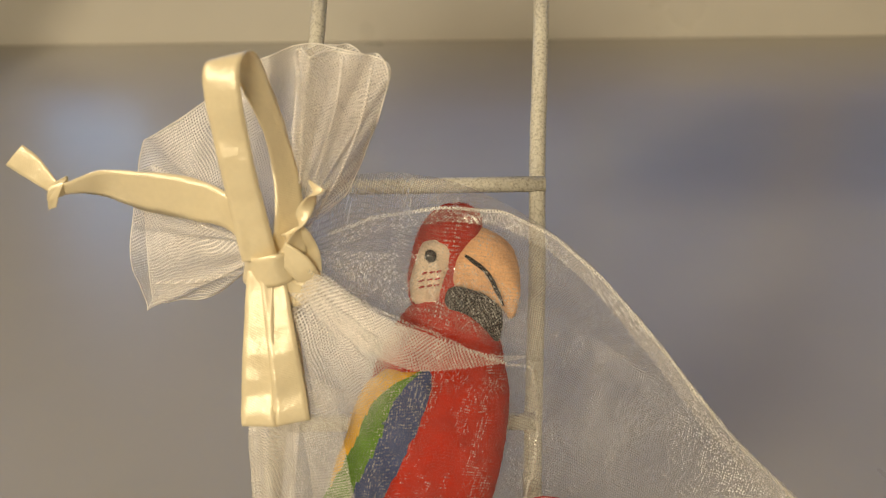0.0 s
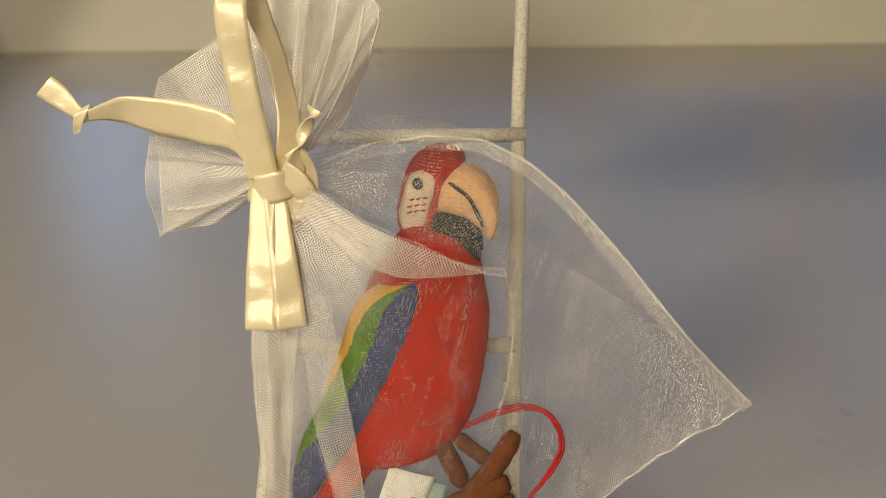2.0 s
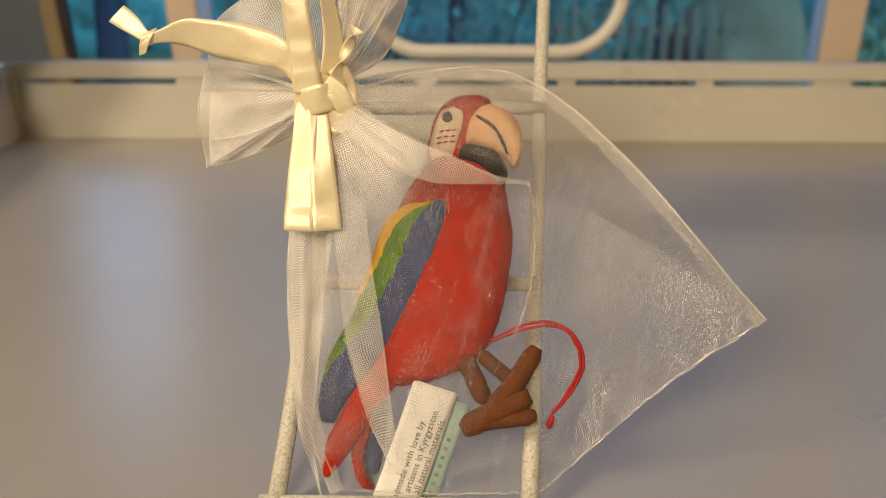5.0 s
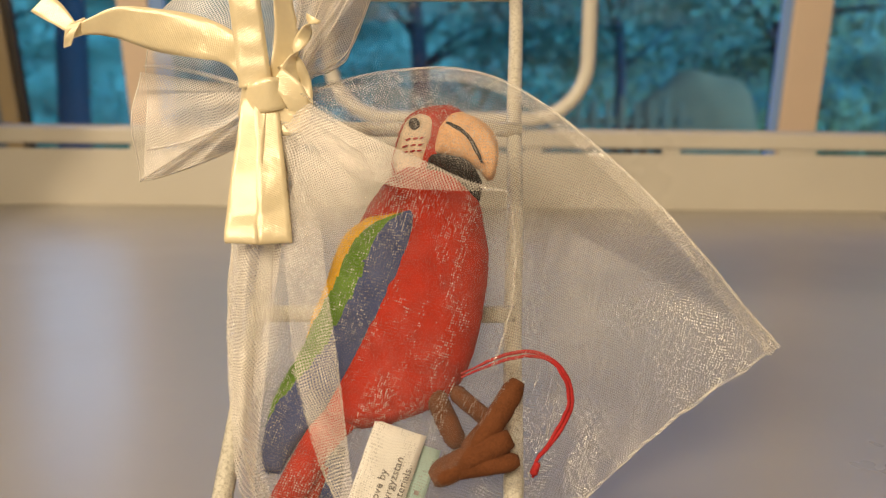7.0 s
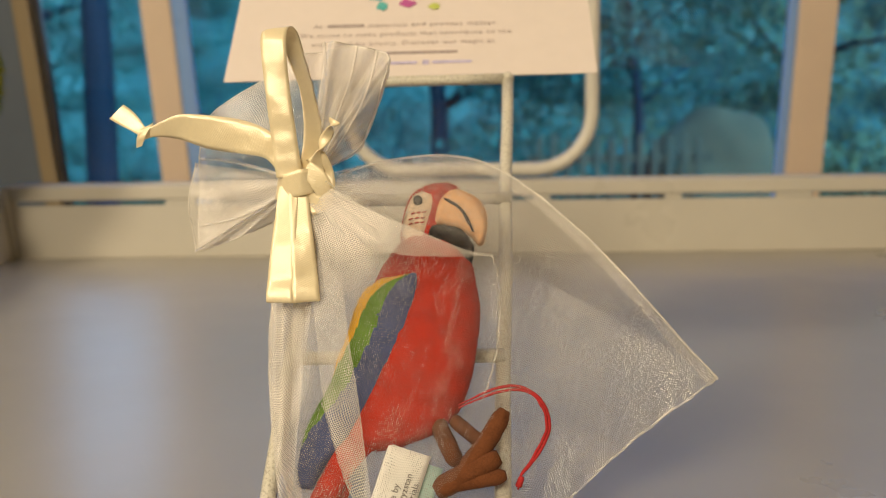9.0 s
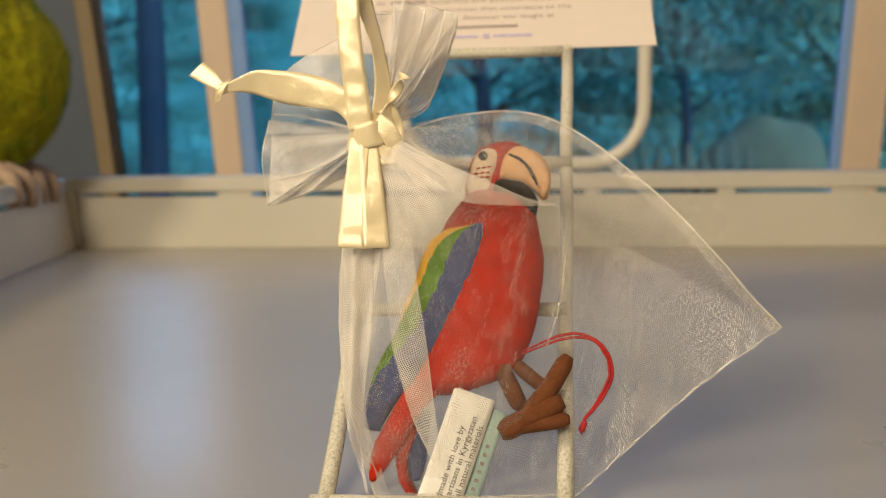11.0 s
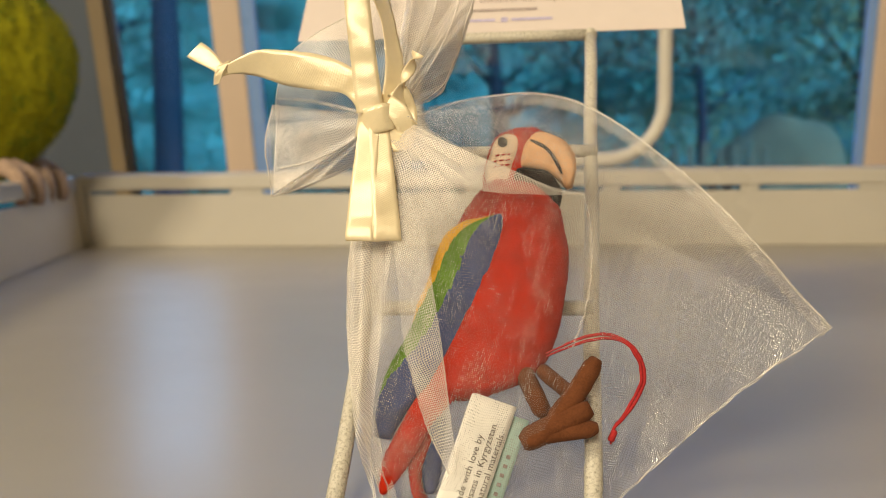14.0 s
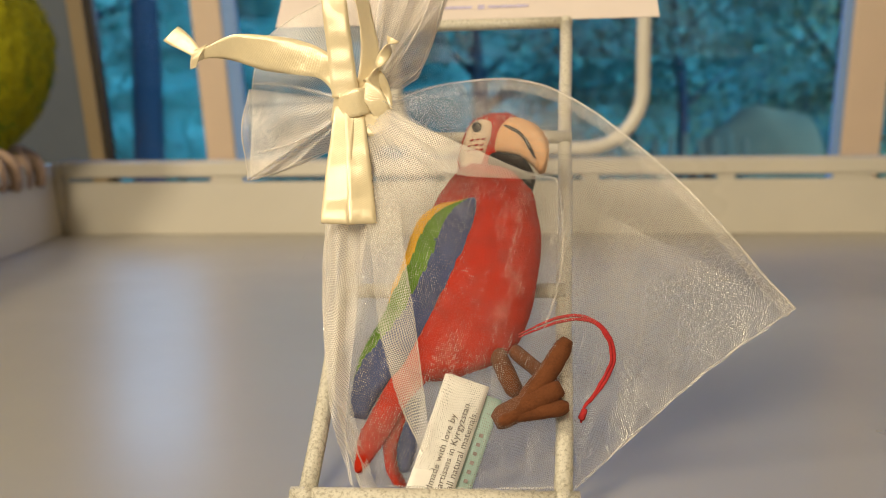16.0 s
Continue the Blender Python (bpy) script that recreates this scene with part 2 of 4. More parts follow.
def spline(points, n, closed=False):
    """n points on a smooth curve through the given ones."""
    pts = [Vector(p) for p in points]
    k = len(pts)
    out = []
    spans = k if closed else k - 1
    for i in range(n):
        s = i / (n if closed else n - 1) * spans
        a = min(int(s), spans - 1)
        f = s - a
        get = (lambda j: pts[j % k]) if closed else (lambda j: pts[max(0, min(k - 1, j))])
        p0, p1, p2, p3 = get(a - 1), get(a), get(a + 1), get(a + 2)
        out.append(0.5 * (2 * p1 + (p2 - p0) * f + (2 * p0 - 5 * p1 + 4 * p2 - p3) * f * f + (3 * p1 - p0 - 3 * p2 + p3) * f ** 3))
    return out


def add_tube(bm, pts, radius, sides=10, closed=False, mat=0, caps=True):
    """A round bar along points; radius may be a number or a function of 0..1."""
    n = len(pts)
    rings = []
    side = None
    for i, p in enumerate(pts):
        a = pts[(i - 1) % n] if closed else pts[max(0, i - 1)]
        b = pts[(i + 1) % n] if closed else pts[min(n - 1, i + 1)]
        along = (Vector(b) - Vector(a)).normalized()
        if side is None:
            side = along.orthogonal().normalized()
        side = (side - along * side.dot(along)).normalized()
        up = along.cross(side)
        r = radius(i / max(1, n - 1)) if callable(radius) else radius
        rings.append([bm.verts.new(Vector(p) + r * (math.cos(2 * math.pi * j / sides) * side + math.sin(2 * math.pi * j / sides) * up)) for j in range(sides)])
    for i in range(n if closed else n - 1):
        r0, r1 = rings[i], rings[(i + 1) % n]
        for j in range(sides):
            bm.faces.new((r0[j], r0[(j + 1) % sides], r1[(j + 1) % sides], r1[j])).material_index = mat
    if not closed and caps:
        bm.faces.new(rings[0][::-1]).material_index = mat
        bm.faces.new(rings[-1]).material_index = mat


def tube(pts, radius, sides=10, closed=False):
    bm = bmesh.new()
    add_tube(bm, pts, radius, sides, closed)
    return bm


def grid(bm, rows, mat=0, uvs=None, closed=False):
    """A sheet through rows of points; mat: a slot or a function of (row, column) in 0..1."""
    lay = bm.loops.layers.uv.verify()
    vs = [[bm.verts.new(p) for p in row] for row in rows]
    a, b = len(rows), len(rows[0])
    for i in range(a - 1):
        for j in range(b if closed else b - 1):
            ids = ((i, j), (i, (j + 1) % b), (i + 1, (j + 1) % b), (i + 1, j))
            f = bm.faces.new([vs[p][q] for p, q in ids])
            f.material_index = mat(i / (a - 1), j / (b - 1)) if callable(mat) else mat
            if uvs:
                for loop, (p, q) in zip(f.loops, ids):
                    loop[lay].uv = uvs[p][q]
    return vs
# ---- setting ----
ZF = -0.78
room_floor = tagged(mesh_ob("floor", box((-2.2, -2.2, ZF - 0.05), (2.2, 1.30, ZF)), M_FLOOR, False), "brown wooden floor below the serving cart", "floor", kind="structure")
ceiling = tagged(mesh_ob("ceiling", box((-2.2, -2.2, 1.75), (2.2, 1.30, 1.80)), M_WALL, False), "plain cream painted ceiling", "ceiling", kind="structure")
for nm, lo, hi in (("wall_west", (-2.3, -2.2, ZF), (-2.2, 1.30, 1.75)), ("wall_east", (2.2, -2.2, ZF), (2.3, 1.30, 1.75)),
                   ("wall_south", (-2.2, -2.3, ZF), (2.2, -2.2, 1.75))):
    tagged(mesh_ob(nm, box(lo, hi), M_WALL, False), "plain cream painted room wall", "wall", kind="structure")
wall_north = empty("wall_north", (0, 1.2, -0.06))
tagged(wall_north, "cream painted wall around a wide window", "wall", kind="structure")
for lo, hi in (((-2.2, 1.17, ZF), (2.2, 1.30, -0.30)), ((-2.2, 1.17, 1.30), (2.2, 1.30, 1.75)), ((-2.2, 1.17, -0.30), (-1.25, 1.30, 1.30)), ((1.35, 1.17, -0.30), (2.2, 1.30, 1.30))):
    under(wall_north, mesh_ob("wall_panel", box(lo, hi), M_WALL, False))

window = empty("window_1", (0, 1.2, -0.06))
tagged(window, "wide window with peach wooden posts and clear panes", "window", kind="structure")


def wpart(name, lo, hi, mat, bevel=0.003, label=""):
    ob = under(window, mesh_ob(name, box(lo, hi, bevel), mat, False))
    if label:
        tagged(ob, label)
    return ob


wpart("window_sill", (-1.25, 1.12, -0.30), (1.35, 1.30, -0.275), M_WOODFRAME)
wpart("window_frame", (-1.25, 1.17, -0.275), (1.35, 1.25, -0.24), M_WOODFRAME)
wpart("window_frame", (-1.25, 1.17, 1.25), (1.35, 1.25, 1.30), M_WOODFRAME)
for x0, x1 in ((-0.392, -0.351), (0.4832, 0.535)):
    wpart("post", (x0, 1.17, -0.24), (x1, 1.184, 1.25), M_WOODFRAME)
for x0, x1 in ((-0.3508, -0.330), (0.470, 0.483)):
    wpart("post_edge", (x0, 1.172, -0.24), (x1, 1.182, 1.25), M_EDGE, 0.002, "casement edge with blue daylight painted into its colour")
wpart("casement", (-0.72, 1.17, -0.24), (-0.5612, 1.184, 1.25), M_GREY, 0.003, "casement with its shade painted in as dark grey-blue")
wpart("jamb", (-0.561, 1.166, -0.24), (-0.538, 1.184, 1.25), M_JAMB)
wpart("gasket", (-0.5378, 1.172, -0.24), (-0.527, 1.184, 1.25), M_DARK, 0.003, "black rubber gasket")
glass = bpy.data.materials.new("window_glass")
glass.use_nodes = True
gt = glass.node_tree
gm, gc, gg = gt.nodes.new("ShaderNodeMixShader"), gt.nodes.new("ShaderNodeBsdfTransparent"), gt.nodes.new("ShaderNodeBsdfGlossy")
gg.inputs["Roughness"].default_value = 0.02
gm.inputs[0].default_value = 0.05
gt.links.new(gc.outputs[0], gm.inputs[1])
gt.links.new(gg.outputs[0], gm.inputs[2])
gt.links.new(gm.outputs[0], gt.nodes["Material Output"].inputs["Surface"])
for x0, x1 in ((-0.527, -0.392), (-0.330, 0.470), (0.535, 1.35), (-1.25, -0.72)):
    pane = wpart("pane", (x0, 1.175, -0.24), (x1, 1.179, 1.25), glass, 0.0)
    pane.visible_shadow = False

# the whole window side leans in at the top
for side in (wall_north, window):
    side.rotation_euler = (radians(9.6), radians(-0.9), 0)

# ---- garden behind the window ----
M_LAWN = Mat("lawn", (0.05, 0.085, 0.03), 0.95).vary(1.2, 0.5).m
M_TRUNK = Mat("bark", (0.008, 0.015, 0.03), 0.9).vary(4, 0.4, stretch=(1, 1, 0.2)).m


def leafy(name, colour):
    f = Mat(name, colour, 0.6)
    info = f.t.nodes.new("ShaderNodeNewGeometry").outputs["Random Per Island"]
    c = colour
    f.link(f.ramp(info, [(0.0, tuple(v * 0.7 for v in c)), (0.55, c), (1.0, tuple(min(1, v * 1.35) for v in c))]), "Base Color")
    return f.m


M_LEAF = leafy("leaves", (0.030, 0.135, 0.105))
M_LEAF2 = leafy("pale_leaves", (0.16, 0.20, 0.10))
tagged(mesh_ob("ground", box((-60, 1.31, -1.3), (60, 90, -1.2)), M_LAWN, False), "dim green lawn outside the window", "ground", kind="structure")


def leaves(bm, centre, radius, count, size, rnd):
    for _ in range(count):
        d = Vector((rnd.gauss(0, 1), rnd.gauss(0, 1), rnd.gauss(0, 1)))
        d = d.normalized() * rnd.random() ** 0.4
        at = Vector(centre) + Vector((d.x * radius[0], d.y * radius[1], d.z * radius[2]))
        turn = Euler([rnd.uniform(0, 6.3) for _ in range(3)]).to_matrix()
        s = size * rnd.uniform(0.6, 1.4)
        bm.faces.new([bm.verts.new(at + turn @ Vector(q) * s) for q in ((-0.5, 0, 0), (0, -0.25, 0.06), (0.6, 0, 0), (0, 0.25, 0.06))])


def tree(at, height, spread, seed, trunk=0.14, leaf=M_LEAF, low=4):
    rnd = random.Random(seed)
    ob = empty("tree", at)
    tagged(ob, "dark leafy garden tree on the lawn", "tree", group="garden trees")
    bm = bmesh.new()
    base = Vector(at)
    pts = spline([base, base + Vector((0.06, 0, height * 0.4)), base + Vector((-0.05, 0.1, height * 0.75)), base + Vector((0.05, 0, height))], 12)
    add_tube(bm, pts, lambda s: trunk * (1 - 0.75 * s), 9)
    tips = []
    for k in range(9):
        s = pts[low + k % (11 - low)]
        a = rnd.uniform(0, 6.28)
        tip = s + Vector((math.cos(a), math.sin(a), rnd.uniform(0.1, 0.7))) * spread * rnd.uniform(0.5, 0.9)
        mid = (s + tip) / 2 + Vector((0, 0, 0.1))
        add_tube(bm, [s, mid, tip], lambda q: trunk * 0.35 * (1 - 0.8 * q), 6)
        tips.append(tip)
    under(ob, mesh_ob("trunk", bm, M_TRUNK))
    bm = bmesh.new()
    for tip in tips + pts[max(7, low + 1):]:
        leaves(bm, tip, (spread * 0.5, spread * 0.5, spread * 0.38), 420, 0.095, rnd)
    under(ob, mesh_ob("crown", bm, leaf, False))


def bush(at, r, seed, leaf=M_LEAF):
    rnd = random.Random(seed)
    ob = empty("bush", at)
    tagged(ob, "dense dark green garden bush on the lawn", "bush", group="garden bushes")
    bm = bmesh.new()
    for k in range(5):
        a = k * 1.26
        add_tube(bm, [Vector(at), Vector(at) + Vector((math.cos(a) * r * 0.4, math.sin(a) * r * 0.4, r * 0.9))], lambda s: 0.03 * (1 - 0.7 * s), 6)
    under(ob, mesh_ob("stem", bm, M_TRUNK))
    bm = bmesh.new()
    leaves(bm, (at[0], at[1], at[2] + r * 0.7), (r, r, r * 0.75), 3200, 0.075, rnd)
    under(ob, mesh_ob("foliage", bm, leaf, False))


M_FAR = Mat("far_woods", (0.03, 0.075, 0.045), 0.9)
fa, fb = M_FAR.noise(0.5, 3, 0.5), M_FAR.noise(0.16, 2)
M_FAR.link(M_FAR.mix(fb, M_FAR.ramp(fa, [(0.3, (0.02, 0.07, 0.07)), (0.7, (0.07, 0.20, 0.18))]), M_FAR.ramp(fa, [(0.35, (0.03, 0.09, 0.08)), (0.65, (0.16, 0.28, 0.24))])), "Base Color")
bm = bmesh.new()
grid(bm, [[Vector((-40 + 80 * j / 160, 24 - 0.012 * (j - 80) ** 2 * 0.1 + 1.2 * noise.noise(Vector((j * 0.35, i * 0.5, 0))), -1.2 + 11.0 * i / 30 + (0.8 * noise.noise(Vector((j * 0.3, 5, 0))) if i == 30 else 0))) for j in range(161)] for i in range(31)])
tagged(mesh_ob("backdrop", bm, M_FAR.m), "distant dim green woods beyond the garden", "woods", kind="structure")
tree((-2.35, 5.6, -1.2), 5.4, 1.3, 1, 0.12, low=8)
tree((-0.2, 10.0, -1.2), 3.6, 1.5, 2, 0.14)
tree((1.9, 9.0, -1.2), 3.6, 1.5, 3, 0.07)
tree((4.4, 11.0, -1.2), 4.0, 1.8, 4, 0.2, M_LEAF2)
tree((-6.5, 12.0, -1.2), 4.2, 1.9, 5, 0.25)
for k, (x, y, r) in enumerate(((-4.6, 7.5, 1.3), (-1.5, 7.6, 0.8), (0.6, 7.4, 1.0), (1.6, 11.5, 1.6), (-1.3, 12.5, 1.9), (3.4, 7.2, 0.9), (5.6, 8.0, 1.5), (-3.6, 13.0, 2.2), (4.2, 14.0, 2.4), (7.5, 13.5, 2.4), (-8.0, 14.0, 2.5))):
    bush((x, y, -1.2), r, 20 + k, M_LEAF2 if k in (3, 5, 6, 8, 9) else M_LEAF)
M_FENCE = Mat("fence_wood", (0.11, 0.08, 0.05), 0.85).vary(5, 0.3, stretch=(1, 1, 0.2)).m
fence = tagged(empty("fence", (1.2, 6.2, -1.2)), "low weathered wooden garden fence", "fence")
for k in range(12):
    x = 0.62 + k * 0.105
    under(fence, mesh_ob("slat", box((x, 6.2, -1.2), (x + 0.045, 6.225, 0.07 + 0.02 * math.sin(k * 2.1)), 0.004), M_FENCE, False))
for z in (-0.95, -0.12):
    under(fence, mesh_ob("rail", box((0.55, 6.226, z), (1.90, 6.26, z + 0.06), 0.004), M_FENCE, False))
rock = bmesh.new()
bmesh.ops.create_icosphere(rock, subdivisions=4, radius=1.0)
for v in rock.verts:
    v.co *= 1 + 0.16 * noise.noise(v.co * 1.6)
    v.co = Vector((2.12 + v.co.x * 0.60, 6.9 + v.co.y * 0.5, -0.46 + v.co.z * 0.74))
tagged(mesh_ob("boulder", rock, Mat("boulder_stone", (0.16, 0.095, 0.05), 0.9).vary(3, 0.25).m), "large pale rounded boulder in the garden", "boulder")

# ---- serving cart with its tray ----
X0, X1, Y0, Y1, RIM = -0.348, 0.47, -0.24, 0.650, 0.0595
cart = tagged(empty("serving_cart", (0, 0.2, ZF)), "cream enamelled metal serving cart with a slotted rim", "cart")
XN = X0 + 0.20
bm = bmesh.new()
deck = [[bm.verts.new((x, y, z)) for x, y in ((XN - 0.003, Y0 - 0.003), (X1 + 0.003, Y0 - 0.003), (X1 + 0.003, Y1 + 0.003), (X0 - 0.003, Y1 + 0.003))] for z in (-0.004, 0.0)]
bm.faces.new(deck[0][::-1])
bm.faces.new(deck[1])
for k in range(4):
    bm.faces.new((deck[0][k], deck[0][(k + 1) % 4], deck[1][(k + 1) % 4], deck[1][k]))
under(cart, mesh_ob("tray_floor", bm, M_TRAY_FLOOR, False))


def side_wall(a, b, out, slots):
    """One upright side of the tray from a to b, leaning outward a little, with long slots under its rail."""
    a, b, out = Vector(a), Vector(b), Vector(out)
    along = (b - a).normalized()
    length = (b - a).length

    def slab(s0, s1, z0, z1, thick, name, proud=0.0, edge=0.0007):
        bm = bmesh.new()
        lean = 0.16
        vs = []
        for s in (s0, s1):
            for z in (z0, z1):
                for t in (-proud, thick):
                    reach = -z * lean if s <= 0 else z * lean if s >= length else 0.0
                    vs.append(bm.verts.new(a + along * (s + reach) + out * (z * lean + t) + Vector((0, 0, z))))
        for q in ((0, 1, 3, 2), (4, 6, 7, 5), (0, 4, 5, 1), (2, 3, 7, 6), (0, 2, 6, 4), (1, 5, 7, 3)):
            bm.faces.new([vs[i] for i in q])
        bmesh.ops.recalc_face_normals(bm, faces=bm.faces)
        bmesh.ops.bevel(bm, geom=list(bm.edges), offset=edge, segments=3, affect="EDGES", profile=0.5)
        under(cart, mesh_ob(name, bm, M_TRAY, False))

    slab(0, length, 0.0, 0.0432, 0.003, "tray_side")
    slab(-0.002, length + 0.002, 0.0470, RIM, 0.018, "rim_rail", 0.0012, 0.0022)
    edges = [0.0] + [s for pair in slots for s in pair] + [length]
    for s0, s1 in zip(edges[0::2], edges[1::2]):
        if s1 - s0 > 0.001:
            slab(s0, s1, 0.0432, 0.0470, 0.003, "rim_bridge")


back_slots = [(-0.346, -0.222), (-0.196, -0.118), (-0.104, -0.028), (-0.013, 0.084), (0.0977, 0.192), (0.2062, 0.283), (0.313, 0.39), (0.405, 0.462)]
side_wall((X0, Y1, 0), (X1, Y1, 0), (0, 1, 0), [(a - X0, b - X0) for a, b in back_slots])
side_wall((XN, Y0, 0), (X0, Y1, 0), Vector((-0.89, -0.20, 0)).normalized(), [(0.02 + k * 0.14, 0.14 + k * 0.14) for k in range(6)])
side_wall((X1, Y1, 0), (X1, Y0, 0), (1, 0, 0), [(0.02 + k * 0.14, 0.14 + k * 0.14) for k in range(6)])
side_wall((X1, Y0, 0), (XN, Y0, 0), (0, -1, 0), [(0.02 + k * 0.14, 0.14 + k * 0.14) for k in range(4)])
for x, y in ((X0, Y1), (X1, Y1), (XN, Y0), (X1, Y0)):
    under(cart, mesh_ob("leg", tube([Vector((x, y, ZF)), Vector((x, y, -0.004))], 0.012, 12), M_HOOP))
for x, d in ((X0, -1), (X1, 1)):
    foot, head = Vector((x - 0.0008 * d, Y1 - 0.0008, 0.0)), Vector((x + d * RIM * 0.16, Y1 + RIM * 0.16, RIM - 0.002))
    under(cart, mesh_ob("corner", tube([foot, foot.lerp(head, 0.5), head], 0.0035, 12), M_TRAY))
lip = Mat("polished_enamel", (0.55, 0.51, 0.43), 0.16).vary(6.0, 0.05).m
under(cart, mesh_ob("rim_lip", tube([Vector((x, Y1 + RIM * 0.16 + 0.013, RIM - 0.0012)) for x in (X0 - 0.008, -0.1, 0.2, X1 + 0.008)], 0.0030, 16), lip))
# the push handle: a rounded ring of tube standing on the back rim
hoop = []
HX0, HX1, HZ0, HZ1, HR, HY = -0.068, 0.133, 0.0685, 0.255, 0.046, 0.668
for cx, cz, a0 in ((HX1 - HR, HZ0 + HR, -90), (HX1 - HR, HZ1 - HR, 0), (HX0 + HR, HZ1 - HR, 90), (HX0 + HR, HZ0 + HR, 180)):
    for k in range(9):
        a = radians(a0 + k * 90 / 8)
        hoop.append(Vector((cx + HR * math.cos(a), HY, cz + HR * math.sin(a))))
under(cart, mesh_ob("handle", tube(hoop, 0.0058, 12, True), M_HOOP))

# ---- display stand of wire ----
stand = tagged(empty("wire_stand", (0, 0.132, 0)), "reclining wire stand with speckled cream enamel in the tray", "display stand")
BL, BR, TL, TR = Vector((-0.0268, 0.1315, 0.0026)), Vector((0.0280, 0.1315, 0.0026)), Vector((-0.0205, 0.2545, 0.1160)), Vector((0.0374, 0.2545, 0.1166))
for a, b in ((BL, TL), (BR, TR)):
    pts = [a.lerp(b, k / 12) + Vector((0.0002 * math.sin(k * 1.3), 0, 0)) for k in range(13)]
    under(stand, mesh_ob("upright", tube(pts, 0.0020, 12), M_STAND))
for s, name, over in ((0.0, "base_bar", 0.0035), (0.333, "crossbar", 0.0), (0.666, "crossbar", 0.0015), (1.0, "top_bar", 0.0)):
    a, b = BL.lerp(TL, s), BR.lerp(TR, s)
    d = (b - a).normalized()
    off = Vector((0, -0.0028, 0.0)) if s in (0.333, 0.666) else Vector()
    under(stand, mesh_ob(name, tube([a - d * over + off, a.lerp(b, 0.33) + off, a.lerp(b, 0.66) + off, b + d * over + off], 0.0019, 12), M_STAND))
for p in (TL, TR, BL, BR):
    bm = bmesh.new()
    bmesh.ops.create_icosphere(bm, subdivisions=2, radius=0.0024, matrix=Matrix.Translation(p))
    under(stand, mesh_ob("weld", bm, M_STAND))

# ---- the card on the stand ----
card = tagged(empty("card", (0.003, 0.259, 0.117)), "white printed paper card leaning on the wire stand", "card")
CL, CR = Vector((-0.0628, 0.2600, 0.1172)), Vector((0.0690, 0.2572, 0.1184))
cx_axis = (CR - CL).normalized()
cy_axis = Vector((0, 0.66, 0.75))
cy_axis = (cy_axis - cx_axis * cy_axis.dot(cx_axis)).normalized()
cn_axis = cx_axis.cross(cy_axis).normalized()
card_m = Matrix.Translation(CL) @ Matrix((cx_axis, cy_axis, cn_axis)).transposed().to_4x4()
CW = (CR - CL).length
bm = box((0, 0, -0.0003), (CW, 0.092, 0.0), 0.0)
bm.transform(card_m)
under(card, mesh_ob("sheet", bm, M_CARD, False))


def lettering(name, text, size, m, mat, parent, align="LEFT", space=1.0):
    curve = bpy.data.curves.new(name, "FONT")
    curve.body, curve.size, curve.align_x, curve.align_y = text, size, align, "CENTER"
    curve.space_character = space
    curve.resolution_u = 2
    tmp = bpy.data.objects.new(name, curve)
    data = bpy.data.meshes.new_from_object(tmp)
    bpy.data.objects.remove(tmp)
    data.transform(m)
    data.materials.clear()
    data.materials.append(mat)
    return under(parent, new(name, data))


def bar(m, x0, x1, y0, y1, mat, parent, name="bar"):
    bm = box((x0, y0, 0.0), (x1, y1, 0.00005))
    bm.transform(m)
    return under(parent, mesh_ob(name, bm, mat, False))


top = card_m @ Matrix.Translation((0, 0, 0.0002))
for text, y, x, size, mat in (("materials and process matter.", 0.0270, 0.0500, 0.0034, M_INK_SOFT), ("We strive to make products that contribute to the", 0.0222, 0.0250, 0.0032, M_INK_SOFT),
                              ("world and its beauty. Discover our magic at", 0.0174, 0.0295, 0.0032, M_INK_SOFT)):
    lettering("line_of_text", text, size, top @ Matrix.Translation((x, y, 0)), mat, card, space=1.15)
lettering("line_of_text", "At", 0.0034, top @ Matrix.Translation((0.0295, 0.0270, 0)), M_INK_SOFT, card)
bar(top, 0.0350, 0.0485, 0.0263, 0.0278, M_INK_SOFT, card)
bar(top, 0.0455, 0.0830, 0.0116, 0.0129, M_INK_SOFT, card)
bar(top, 0.0510, 0.0685, 0.0065, 0.0078, M_LILAC, card)
bar(top, 0.0705, 0.0728, 0.0060, 0.0083, M_LILAC, card)
bar(top, 0.0740, 0.0880, 0.0065, 0.0078, M_LILAC, card)
rnd = random.Random(7)
for k, (x, y, s, c) in enumerate(((0.0545, 0.0375, 0.0032, (0.10, 0.42, 0.40)), (0.0640, 0.0385, 0.0035, (0.48, 0.10, 0.30)), (0.0745, 0.0365, 0.0024, (0.50, 0.55, 0.12)),
                                  (0.0530, 0.0440, 0.0050, (0.10, 0.36, 0.46)), (0.0660, 0.0455, 0.0042, (0.62, 0.16, 0.20)), (0.0760, 0.0460, 0.0055, (0.36, 0.22, 0.46)))):
    bm = bmesh.new()
    ring = [bm.verts.new(top @ Vector((x + s * math.cos(a) * rnd.uniform(0.5, 1.1), y + s * 0.9 * math.sin(a) * rnd.uniform(0.5, 1.1), 0.0001))) for a in [j * 0.628 for j in range(10)]]
    bm.faces.new(ring)
    under(card, mesh_ob("map_patch", bm, Mat("map_ink", c, 0.7).vary(500, 0.2).m, False))

# ---- felt bird ornament in the bag: one mesh ----
def place(x, z, depth=0.0):
    """Millimetres across and up on the bag's leaning plane, and metres in front of it."""
    return Vector((x / 1000, 0.139 + 0.33 * z / 1000 - depth, z / 1000))


def polyline(points, n):
    return [(p.x, p.y) for p in spline([(x, y, 0) for x, y in points], n)]


